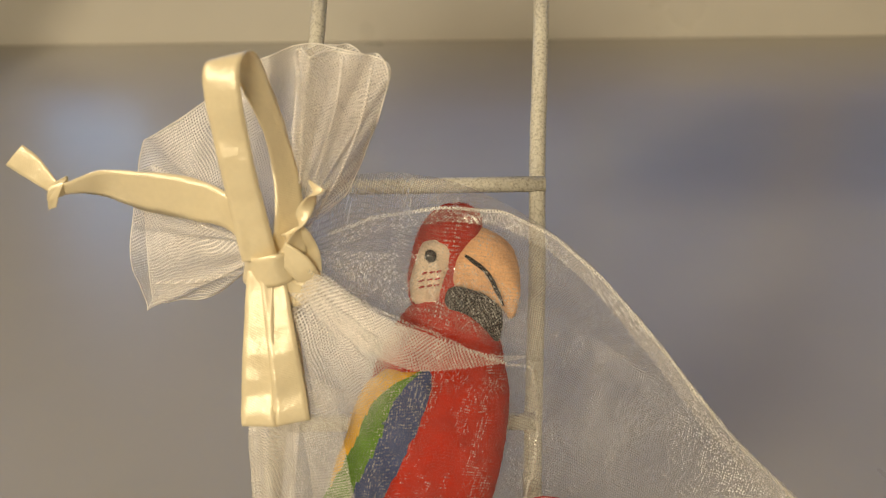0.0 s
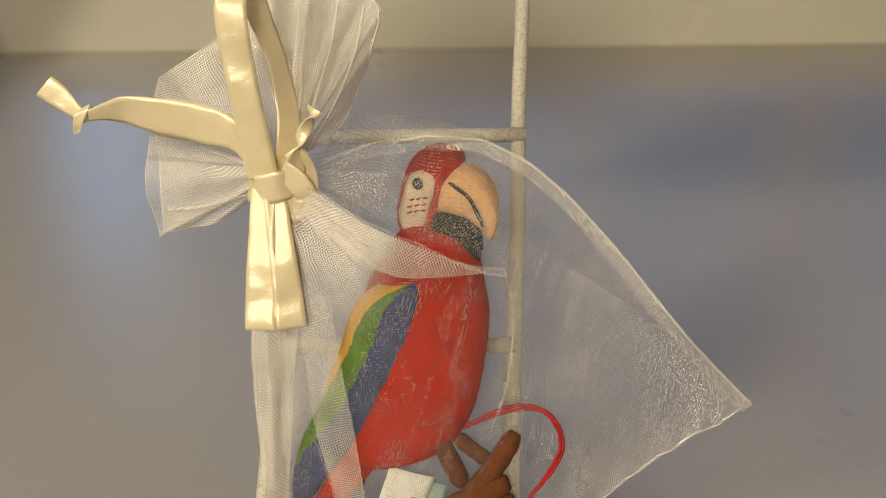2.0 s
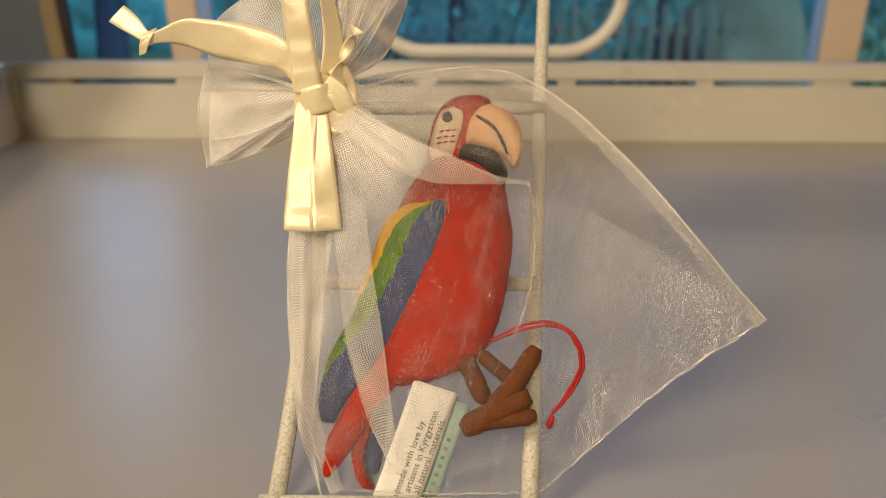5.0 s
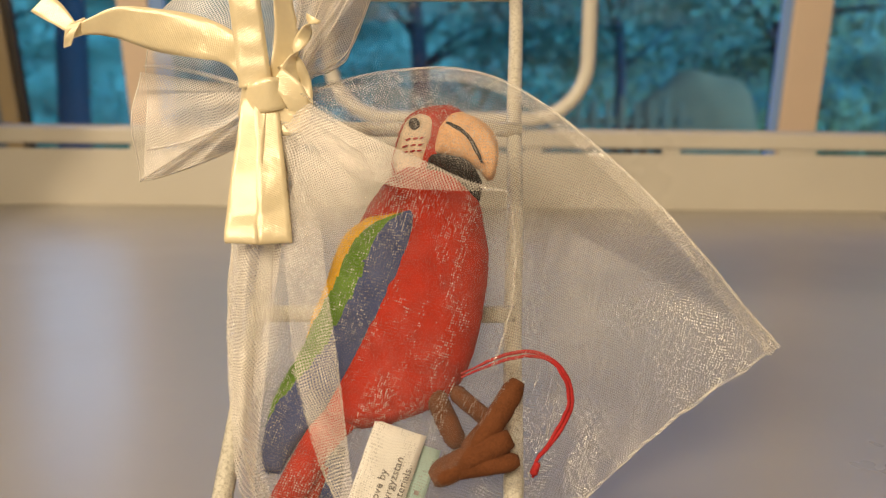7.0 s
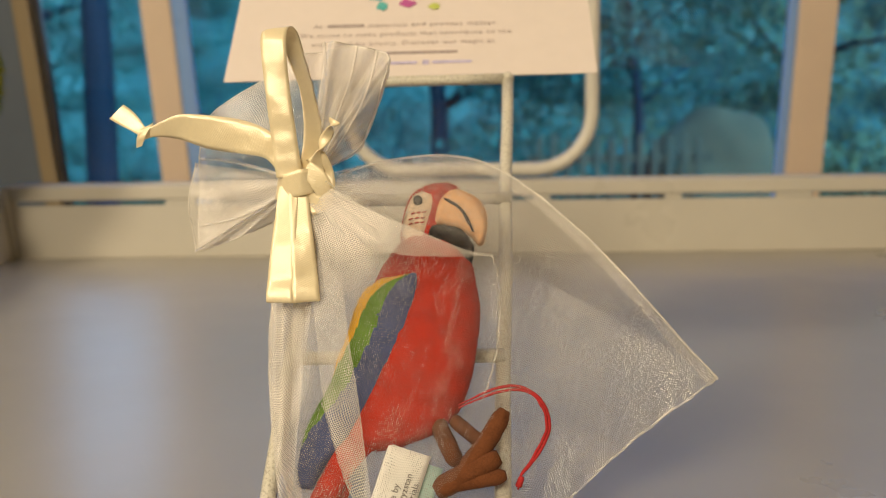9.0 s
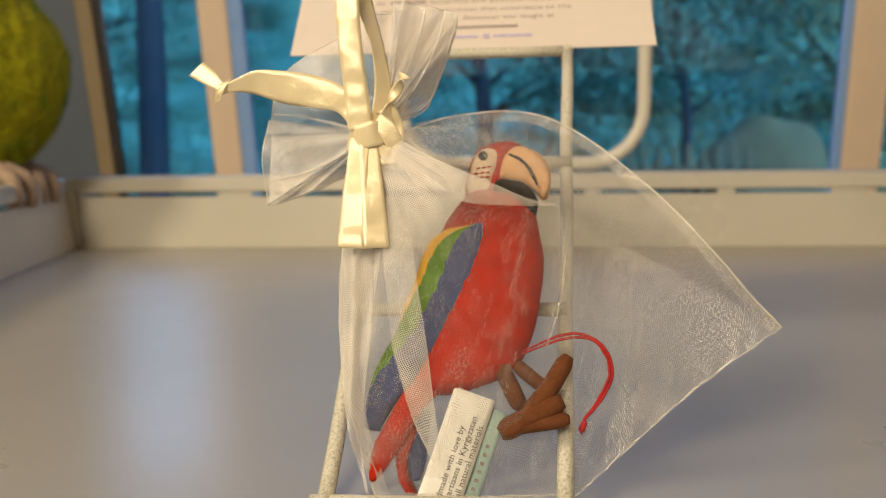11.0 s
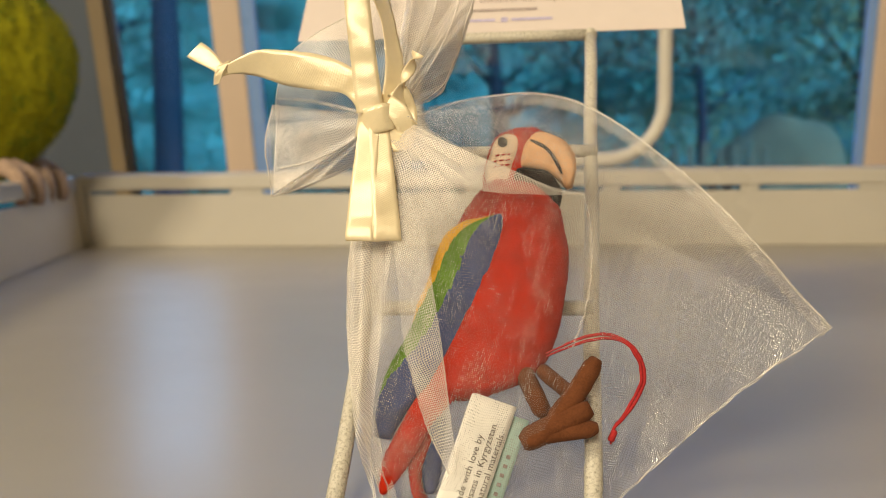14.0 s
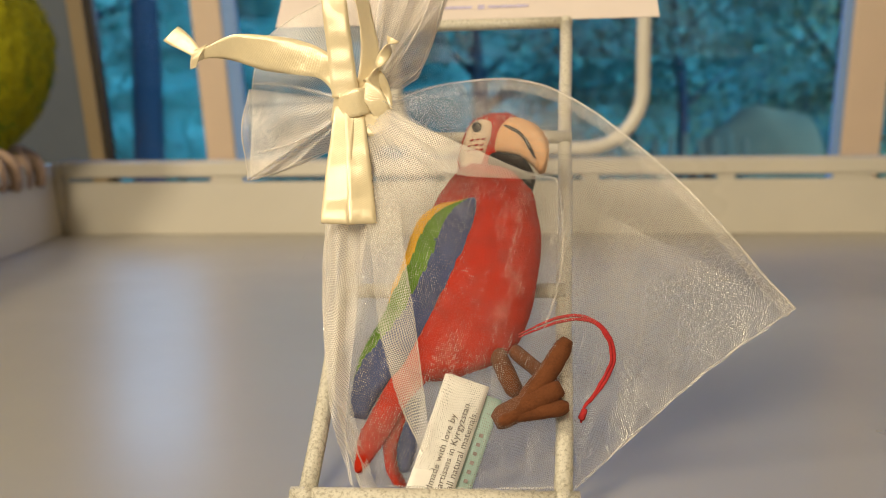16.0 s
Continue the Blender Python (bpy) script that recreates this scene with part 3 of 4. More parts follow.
def pad(bm, left, right, depth, thick, mat, n=26, m=22, square=0.5):
    """A stuffed felt piece between two edges: round in section, closed at both ends. depth: of its middle, a number or a pair."""
    a, b = polyline(left, n), polyline(right, n)
    rows = []
    for i in range(n):
        s = i / (n - 1)
        d = depth if isinstance(depth, float) else depth[0] + (depth[1] - depth[0]) * s
        end = max(0.04, min(1.0, math.sin(math.pi * s) * 2.2)) ** 0.5
        row = []
        for j in range(m):
            w = 2 * math.pi * j / m
            c, f = math.cos(w), math.sin(w)
            f = math.copysign(abs(f) ** square, f)
            k = 0.5 - 0.5 * c
            x, z = a[i][0] + (b[i][0] - a[i][0]) * k, a[i][1] + (b[i][1] - a[i][1]) * k
            row.append(place(x, z, d + thick * end * f))
        rows.append(row)
    vs = grid(bm, rows, mat, closed=True)
    for ring in (vs[0][::-1], vs[-1]):
        f = bm.faces.new(ring)
        f.material_index = mat(0, 0) if callable(mat) else mat


def stick(bm, points, radius, mat, depth=0.004, n=12, sides=12):
    pts = spline([place(x, z, depth + (extra[0] if extra else 0)) for x, z, *extra in points], n)
    add_tube(bm, pts, lambda s: radius * (0.55 + 0.45 * min(1, 6 * s, 6 * (1 - s))), sides, mat=mat)


bird = bmesh.new()
RED, BLUE, GREEN, YELLOW, WHITE, PEACH, BLACK, BROWN, THREAD = range(9)
# body and neck
pad(bird, [(8, 72.5), (4.2, 70), (0.4, 65.2), (-2.6, 59), (-4.8, 50), (-7, 41), (-8.5, 33), (-8.5, 27), (-5, 22.8)],
    [(17, 71.5), (22.3, 66.2), (23.8, 60.1), (24.6, 54.0), (23.8, 46.7), (22.1, 38.4), (19, 31.6), (13.5, 27.4), (4, 23.8)], (-0.004, -0.0035), 0.0098, RED, 40, 32, 0.75)
# tail pieces
pad(bird, [(-7, 28), (-10.5, 24), (-13.9, 17.9), (-17, 12), (-17.6, 6), (-16.9, 4.6)], [(-1, 25), (-5.5, 20.5), (-8.5, 15), (-11.5, 10.5), (-14.3, 7.0), (-16.3, 4.5)], (0.003, 0.0), 0.0026, RED)
pad(bird, [(-9.5, 19), (-11.5, 12), (-11.0, 6), (-9.0, 1.5)], [(-5.6, 17), (-8.4, 10), (-8.2, 5), (-6.0, 1.2)], -0.001, 0.0026, RED)
pad(bird, [(-9.4, 21), (-9.8, 14), (-8.8, 8), (-7.6, 3.6)], [(-3.4, 19), (-4.0, 13), (-4.4, 8), (-5.4, 4)], -0.0025, 0.0028, BLUE)


def wing_colour(s, w):
    k = 0.5 - 0.5 * math.cos(2 * math.pi * w)
    rag = 0.012 * math.sin(s * 60) * math.sin(s * 23)
    if k < 0.19 * (1 - (s / 0.56) ** 2) + rag:
        return YELLOW
    if k < 0.42 * (1 - (s / 0.84) ** 3) + rag:
        return GREEN
    return BLUE


pad(bird, [(6.4, 64.2), (0.8, 63.2), (-3.2, 60.6), (-5.5, 56.9), (-7.4, 50.8), (-9.6, 45.5), (-11.7, 38.8), (-14.9, 33.4), (-17.6, 27.6), (-19.0, 20.5), (-18.9, 16)],
    [(10.2, 66.0), (10.2, 63.0), (9.6, 59.2), (9.0, 54.8), (7.4, 49.4), (5.2, 44.0), (2.0, 38.6), (-3.4, 32.0), (-8.5, 26.2), (-12.6, 20.8), (-15.6, 15.5)], (0.0040, 0.0), 0.0035, wing_colour, 110, 84, 0.55)
# head, face, beak
pad(bird, [(12.5, 84.6), (8.4, 83.0), (6.2, 80.2), (4.9, 76), (4.2, 71), (6.0, 66)], [(16.5, 84.8), (19.5, 83.4), (19.5, 80), (19.5, 75), (20, 70), (20, 65.5)], -0.0142, 0.0090, RED, 30, 26, 0.7)
pad(bird, [(10.2, 83.2), (7.6, 81.6), (6.2, 78.5), (4.9, 73.5), (6.2, 70.0)], [(11.6, 83.2), (13.7, 81.8), (13.6, 78.6), (12.3, 75.0), (11.0, 69.6)], -0.0086, 0.0040, WHITE, 24, 24, 0.5)
pad(bird, [(12.2, 74.6), (15.6, 74.3), (19.7, 73.4), (22.8, 71.6), (24.6, 69.6)], [(13.4, 80.2), (18.0, 83.6), (24.6, 81.0), (26.8, 76.2), (25.8, 70.0)], (-0.0102, -0.0062), 0.0064, PEACH, 28, 24, 0.6)
pad(bird, [(11.3, 70.8), (14.8, 69.4), (19.0, 67.0), (22.6, 64.4)], [(12.0, 75.0), (15.6, 75.0), (20.4, 74.0), (23.4, 69.5)], (-0.0088, -0.0058), 0.0058, BLACK, 22, 20, 0.5)
# eye, stitches, line on the beak
first = len(bird.faces)
bmesh.ops.create_icosphere(bird, subdivisions=3, radius=1.0, matrix=Matrix.Translation(place(9.3, 81.0, -0.0048)) @ Matrix.Diagonal((0.00115, 0.0009, 0.00135, 1)))
bird.faces.ensure_lookup_table()
for f in bird.faces[first:]:
    f.material_index = BLACK
for x0, z0, x1, z1 in ((7.3, 77.8, 11.7, 78.4), (6.6, 76.3, 11.4, 77.0), (6.8, 75.1, 11.2, 75.8)):
    for k in range(3):
        a, b = k / 3 + 0.03, k / 3 + 0.27
        stick(bird, [(x0 + (x1 - x0) * a, z0 + (z1 - z0) * a, 0), (x0 + (x1 - x0) * b, z0 + (z1 - z0) * b + 0.15, 0)], 0.00022, THREAD, -0.0045, 4, 5)
stick(bird, [(15.9, 81.4, 0), (18.0, 80.6, 0.0010), (19.9, 79.2, 0.0016), (21.9, 76.4, 0.0028), (23.1, 73.6, 0.0032)], 0.00042, BLACK, -0.0040, 22, 8)
# legs and feet
stick(bird, [(13.4, 31.5), (15.8, 27), (18.5, 21.5)], 0.0021, BROWN, 0.003)
stick(bird, [(17.2, 31.4), (20.5, 28.8), (24.3, 26.0)], 0.0017, BROWN, 0.002)
stick(bird, [(13.4, 16.9), (17.5, 19.0), (22, 21.2), (28.2, 24.2)], 0.0027, BROWN, 0.0055, 16)
stick(bird, [(19.6, 20.6), (24.5, 26.0), (29.8, 34.0)], 0.0023, BROWN, 0.0050, 16)
stick(bird, [(17.0, 18.4), (23.0, 19.4), (29.6, 20.4)], 0.0019, BROWN, 0.0060, 14)
# red hanging cord: two strands and a knot
for k in (-1, 1):
    stick(bird, [(19.0, 34.2 + 0.3 * k), (25.8, 37.0 + 0.45 * k), (32.1, 38.3 + 0.4 * k), (37.6 + 0.3 * k, 36.0), (39.9 + 0.35 * k, 30.0), (37.2 + 0.4 * k, 24.0), (33.4, 19.4), (32.4, 16.2)], 0.00036, THREAD, 0.003, 60, 8)
stick(bird, [(33.5, 19.4), (32.8, 18.0), (32.4, 17.0)], 0.0008, THREAD, 0.004, 6, 8)
rnd = random.Random(5)
for v in bird.verts:
    q = v.co * 420
    v.co += Vector((noise.noise(q), noise.noise(q + Vector((9, 0, 0))), noise.noise(q + Vector((0, 9, 0))))) * 0.00022
bmesh.ops.recalc_face_normals(bird, faces=bird.faces)
# loose wool fibres standing off the felt
faces = [f for f in bird.faces if f.calc_area() > 2e-8]
fuzz = []
for f in faces:
    for _ in range(max(1, min(5, int(f.calc_area() / 2.2e-7)))):
        if rnd.random() < 0.8:
            w = [rnd.random() for _ in f.verts]
            p = sum((v.co * k for v, k in zip(f.verts, w)), Vector()) / sum(w)
            fuzz.append((p, f.normal.copy(), f.material_index))
for p, nrm, mi in fuzz:
    if mi in (THREAD,):
        continue
    d = (nrm + Vector((rnd.gauss(0, 1), rnd.gauss(0, 1), rnd.gauss(0, 1))) * 0.8).normalized() * rnd.uniform(0.0003, 0.0009)
    side = d.orthogonal().normalized() * 0.00003
    bird.faces.new([bird.verts.new(q) for q in (p - side, p + side, p + d)]).material_index = mi
ornament = tagged(mesh_ob("bird_ornament", bird, [M_RED, M_BLUE, M_GREEN, M_YELLOW, M_WHITE, M_PEACH, M_BLACK, M_BROWN, M_THREAD]),
                  "red felted wool bird ornament with blue, green and yellow wing", "ornament")

# ---- paper tag in the bag ----
tag = tagged(empty("paper_tag", (0.003, 0.143, 0.001)), "folded white and teal paper tag with small print", "tag")
t_up = Vector((0.0099, 0.0070, 0.0278)).normalized()
t_right = Vector((0.0098, 0.0006, -0.0034)).normalized()
t_right = (t_right - t_up * t_right.dot(t_up)).normalized()
t_norm = t_right.cross(t_up).normalized()
corner = Vector((0.0028, 0.1428, 0.0270))
LEN, WID = 0.0285, 0.0103
tag_m = Matrix.Translation(corner - t_up * LEN) @ Matrix((t_right, t_up, t_norm)).transposed().to_4x4()
bm = bmesh.new()
rows = [[tag_m @ Vector((WID * j / 8, LEN * i / 10, 0.0004 * math.sin(math.pi * j / 8) + 0.0003 * math.sin(i * 0.5))) for j in range(9)] for i in range(11)]
grid(bm, rows)
bm.normal_update()
bmesh.ops.solidify(bm, geom=list(bm.faces), thickness=0.00025)
under(tag, mesh_ob("front_leaf", bm, M_PAPER))
bm = bmesh.new()
rows = [[tag_m @ Vector((WID * 0.55 + 0.0085 * j / 8, LEN * i / 10 - 0.002, -0.0014 - 0.0006 * j / 8)) for j in range(9)] for i in range(11)]
grid(bm, rows)
bm.normal_update()
bmesh.ops.solidify(bm, geom=list(bm.faces), thickness=0.00025)
under(tag, mesh_ob("back_leaf", bm, M_TEAL))
for text, x in (("handmade with love by", 0.0046), ("artisans in Kyrgyzstan", 0.0067), ("all natural materials.", 0.0088)):
    end = {0.0046: 0.0205, 0.0067: 0.0236, 0.0088: 0.0224}[x]
    lettering("line_of_text", text, 0.00215, tag_m @ Matrix.Translation((x, end, 0.0010)) @ pose(0, 0, 0, 0, 0, 90), M_INK, tag, "RIGHT", 1.02)
for k in range(9):
    y = 0.0005 + k * 0.0021
    bm = box((WID + 0.0014, y, 0), (WID + 0.0023, y + 0.0008, 0.00005))
    bm.transform(tag_m @ Matrix.Translation((0, 0, -0.0012)))
    under(tag, mesh_ob("bar", bm, M_INK_SOFT, False))

# ---- organza gift bag ----
bag = tagged(empty("gift_bag", (0.01, 0.14, 0.0)), "sheer white organza drawstring bag leaning on the wire stand", "gift bag")
NECK = (-18.0, 87.0)
RIGHT = [(-10.0, 88.3), (-1.5, 91.0), (6.5, 92.3), (16.0, 92.8), (24.0, 91.5), (31.0, 88.5), (38.5, 83.5), (44.0, 78.8), (50.5, 72.8), (57.0, 65.8), (64.0, 57.8), (71.5, 49.2), (79.0, 41.2)]
BOTTOM = [(79.0, 41.2), (60.0, 26.3), (41.6, 10.6), (30.2, 0.9), (8.0, 0.8), (-16.0, 1.2)]
LEFT = [(-16.0, 1.2), (-19.9, 11.0), (-23.8, 25.3), (-25.2, 34.9), (-25.8, 46.8), (-25.4, 59.0), (-24.6, 76.0), (-23.5, 84.0)]
edge = polyline(RIGHT, 70)
for a, b in zip(BOTTOM, BOTTOM[1:]):
    edge += [(a[0] + (b[0] - a[0]) * k / 16, a[1] + (b[1] - a[1]) * k / 16) for k in range(1, 17)]
edge += polyline(LEFT, 50)[1:]


def hem_depth(x, z):
    """The free right side of the bag curls toward the front; the left side is pulled forward a little by the ribbon."""
    curl = 0.013 * math.exp(-((x - 60) / 22) ** 2 - ((z - 62) / 24) ** 2) + 0.003 * math.exp(-((x - 79) / 10) ** 2)
    return curl + 0.0048 * math.exp(-((x + 26) / 10) ** 2 - ((z - 55) / 30) ** 2)


def front_depth(x, z, r, ang):
    """How far the front sheet stands out: at the neck by the knot, over the ornament, and flat at the hem."""
    neck = 0.008 * (1 - r) ** 2
    over = 0.0125 * math.exp(-((x - 4) / 28) ** 2 - ((z - 38) / 60) ** 4)
    flat = 1 - r ** 5
    pleat = 0.0014 * math.sin(ang * 34 + 3 * noise.noise(Vector((x * 0.03, z * 0.03, 0)))) * (1 - r) ** 0.7 * min(1, r * 6)
    wr = 0.0010 * noise.noise(Vector((x * 0.11, z * 0.05, 1.0))) + 0.0006 * noise.noise(Vector((x * 0.3, z * 0.16, 4.0)))
    return max(neck, over * flat) + (pleat + wr) * flat + 0.0006


def back_depth(x, z, r, ang):
    room = max(0.0008, 0.736 * z / 1000 - 0.0155)
    full = 0.0245 * (1 - r ** 4) * min(1, r * 3)
    wr = 0.0012 * noise.noise(Vector((x * 0.09, z * 0.06, 7.0))) * (1 - r ** 5)
    return -min(room, full + wr) + (0.008 * (1 - r) ** 2 if r < 0.4 else 0)


def sheet(depth, rings=60):
    bm = bmesh.new()
    rows, uvs = [], []
    for i in range(rings + 1):
        r = 0.03 + 0.97 * (i / rings)
        row, uvr = [], []
        for j, (ex, ez) in enumerate(edge):
            x, z = NECK[0] + (ex - NECK[0]) * r, NECK[1] + (ez - NECK[1]) * r
            row.append(place(x, z, hem_depth(ex, ez) * r * r + depth(x, z, r, math.atan2(ez - NECK[1], ex - NECK[0]))))
            a = radians(17)
            uvr.append(((x * math.cos(a) - z * math.sin(a)) / 1000, (x * math.sin(a) + z * math.cos(a)) / 1000))
        rows.append(row)
        uvs.append(uvr)
    grid(bm, rows, 0, uvs)
    return bm


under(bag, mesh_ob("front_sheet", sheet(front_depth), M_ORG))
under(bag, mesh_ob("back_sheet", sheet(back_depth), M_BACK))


def strip(name, line, width, depth, mat=M_HEM, inward=1, wave=0.0003, label=""):
    """A narrow doubled band of cloth along a line of (x, z), on its inner side."""
    pts = polyline(line, 60)
    bm = bmesh.new()
    rows, uvs = [], []
    for i, (x, z) in enumerate(pts):
        a, b = pts[max(0, i - 1)], pts[min(59, i + 1)]
        n = Vector((-(b[1] - a[1]), b[0] - a[0], 0)).normalized() * inward
        row, uvr = [], []
        for j in range(7):
            w = width * j / 6
            px, pz = x + n.x * w, z + n.y * w
            d = depth(i / 59, j / 6) if callable(depth) else depth
            row.append(place(px, pz, hem_depth(x, z) + d + wave * math.sin(i * 0.9 + j) + wave * 2 * noise.noise(Vector((px * 0.2, pz * 0.2, 3)))))
            uvr.append((px / 1000 * 0.8 + pz / 1000 * 0.6, pz / 1000 * 0.8 - px / 1000 * 0.6))
        rows.append(row)
        uvs.append(uvr)
    grid(bm, rows, 0, uvs)
    ob = under(bag, mesh_ob(name, bm, mat))
    return tagged(ob, label) if label else ob


strip("hem", RIGHT, 3.0, 0.0010, M_BORDER, inward=-1)
strip("hem", RIGHT, 0.55, 0.0014, M_SEAM, inward=-1)
strip("hem", [(79.0, 41.2), (60.0, 26.3), (41.6, 10.6), (30.2, 0.9)], 0.6, 0.0010, M_HEM, inward=-1)
strip("hem", LEFT, 4.0, lambda s, w: 0.0008 + 0.003 * w, inward=-1, wave=0.0005)
strip("hem", RIGHT[3:], 2.6, lambda s, w: 0.0013 + 0.0002 * w, M_BORDER, inward=-1)
strip("hem", LEFT, 0.6, 0.0012, M_SEAM, inward=-1)
strip("hem", [(-14.5, 3.5), (-17.8, 13), (-21.4, 26), (-22.6, 36), (-22.8, 47), (-22.0, 60)], 0.45, 0.0040, M_HEM, inward=-1)


def flap(name, left, right, depth, cloth=M_FILM, ease=(0.0, 0.0, 0.0)):
    """An extra fold of cloth lying in front, between two edges; ease: how far it runs out loosely towards its first end, last end and right edge."""
    n = 40
    a, b = polyline(left, n), polyline(right, n)
    bm = bmesh.new()
    rows, uvs = [], []
    for i in range(n):
        row, uvr = [], []
        for j in range(13):
            k = j / 12
            x, z = a[i][0] + (b[i][0] - a[i][0]) * k, a[i][1] + (b[i][1] - a[i][1]) * k
            d = depth if isinstance(depth, float) else depth(x, z)
            row.append(place(x, z, d + 0.0004 * noise.noise(Vector((x * 0.25, z * 0.12, 2)))))
            uvr.append((x / 1000 * 0.9 + z / 1000 * 0.4, z / 1000 * 0.9 - x / 1000 * 0.4))
        rows.append(row)
        uvs.append(uvr)
    grid(bm, rows, 0, uvs)
    ob = under(bag, mesh_ob(name, bm, cloth))
    thin = ob.data.attributes.new("thin", "FLOAT", "POINT")
    for i in range(n):
        for j in range(13):
            full = 1.0
            for at, span in zip((i / (n - 1), 1 - i / (n - 1), 1 - j / 12), ease):
                if span:
                    q = min(1.0, at / span)
                    full *= q * q * (3 - 2 * q)
            thin.data[i * 13 + j].value = 1 - full


over = lambda x, z: 0.0125 * math.exp(-((x - 4) / 28) ** 2 - ((z - 38) / 60) ** 4) + 0.0026  # noqa: E731
flap("fold", [(-14, 87.5), (-1, 80.2), (10.4, 75.4), (20.0, 71.3), (27.2, 69.5)], [(-12, 80), (-4, 74), (5, 70.6), (16, 69.6), (27.2, 69.1)], lambda x, z: over(x, z) + 0.0003)
flap("fold", [(-15, 88), (-7, 83.2), (1, 79.4), (9, 76)], [(-15, 79), (-10, 75), (-3, 71.5), (5, 70.4)], lambda x, z: over(x, z) + 0.0014, M_BAND, ease=(0.0, 0.35, 0.45))
flap("fold", [(-12, 88.5), (4, 88.5), (14, 87.0), (23, 82.0), (28.8, 73.0)], [(-12, 87), (0, 81), (11, 76), (20.0, 72.5), (27.2, 70)], over, M_ORG, ease=(0.0, 0.2, 0.2))
flap("fold", [(-16, 68), (-13.6, 52), (-11.8, 39.0), (-6.6, 23.0), (-1.6, 13.5)], [(-8, 66), (-5.6, 51.0), (-3.4, 39), (-1.6, 27.0), (0.2, 15)], over)
flap("fold", [(-24.4, 82), (-25.0, 60), (-25.2, 45), (-24.6, 34), (-23.0, 26)], [(-9, 80), (-7.5, 66), (-9.0, 52), (-14.0, 38), (-21.0, 25)], lambda x, z: 0.0070 + 0.003 * math.exp(-((x + 12) / 8) ** 2), ease=(0.15, 0.15, 0.5))
flap("fold", [(-24.4, 80), (-25.0, 55), (-24.4, 32), (-20.5, 14), (-17.5, 5)], [(-15, 80), (-15, 60), (-17.0, 42), (-19.0, 16), (-16.5, 5)], lambda x, z: 0.0085 + 0.0015 * math.sin(x * 1.1), M_BAND)
flap("pleats", [(-19, 84), (-16, 77), (-13, 69), (-11, 57)], [(-14, 88.0), (1, 80.0), (6, 70), (-4, 54)], lambda x, z: over(x, z) + 0.0012 + 0.0009 * math.sin(math.atan2(z - 87, x + 18) * 30), M_BAND, ease=(0.0, 0.4, 0.55))
strip("crease", [(27.0, 69.5), (28.4, 62), (28.2, 52), (26.6, 44), (24.0, 37)], 0.5, 0.0085, M_HEM, inward=1)
strip("crease", [(-10, 3.0), (8, 2.6), (27, 3.2)], 0.4, 0.0040, M_HEM, inward=1)
strip("fold_edge", [(-12, 87.0), (-1, 80.2), (11.7, 74.5), (20.0, 70.6), (27.2, 69.2)], 0.45, lambda s, w: 0.0130 - 0.002 * s, M_HEM, inward=1)
strip("fold_edge", [(-11.8, 39.0), (-6.6, 23.0), (-1.6, 13.5)], 0.35, 0.0140, M_HEM, inward=1)
strip("fold_edge", [(-5.6, 51.0), (-3.4, 39), (-1.6, 27.0)], 0.35, 0.0150, M_HEM, inward=-1)

# the gathered mouth of the bag above the knot, a pleated fan in two layers
FAN = [(-24, 78), (-30, 75.0), (-38, 71.6), (-45.5, 69.0), (-49.2, 68.4), (-49.3, 69.2), (-49.9, 80), (-49.0, 91), (-46.0, 101.5), (-43, 104.5), (-31, 111.8), (-21.5, 118), (-17.2, 119.3), (-9.5, 120.6), (-3.0, 119.6), (2.4, 117.4), (0.6, 110), (-2.6, 101.5), (-6.0, 94.5), (-10, 91.5)]
fan_edge = polyline(FAN, 220)


def fan_sheet(name, line, lift, waves, seed, cloth, scale=1.0):
    """One sheet of the fan between the knot and a line of (x, z): pleats run out from the knot and open towards the edge."""
    bm = bmesh.new()
    rows, uvs = [], []
    n = len(line) - 1
    for i in range(31):
        r = 0.04 + 0.96 * i / 30
        row, uvr = [], []
        for j, (ex, ez) in enumerate(line):
            s = j / n
            x, z = -17.5 + (ex + 17.5) * r * scale, 87.5 + (ez - 87.5) * r * scale
            wob = s + 0.02 * noise.noise(Vector((s * 6, r * 2.5, seed)))
            fold = 0.0026 * math.sin(wob * waves + seed) + 0.0012 * math.sin(wob * waves * 2.7 + 2 * seed) + 0.0014 * noise.noise(Vector((s * waves, r * 2, seed)))
            y = 0.1625 + 0.0125 * r + lift * r + fold * r ** 0.8 + 0.0006 * noise.noise(Vector((x * 0.2, z * 0.2, seed)))
            row.append(Vector((x / 1000, y, z / 1000)))
            a = math.atan2(z - 87.5, x + 17.5)
            uvr.append((x / 1000 * 0.92 + z / 1000 * 0.4 + 0.2 * seed, z / 1000 * 0.92 - x / 1000 * 0.4 + 0.002 * a))
        rows.append(row)
        uvs.append(uvr)
    grid(bm, rows, 0, uvs)
    under(bag, mesh_ob(name, bm, cloth))
    bm = bmesh.new()
    add_tube(bm, rows[-1], 0.00012, 6)
    return under(bag, mesh_ob("mouth_seam", bm, M_SEAM))


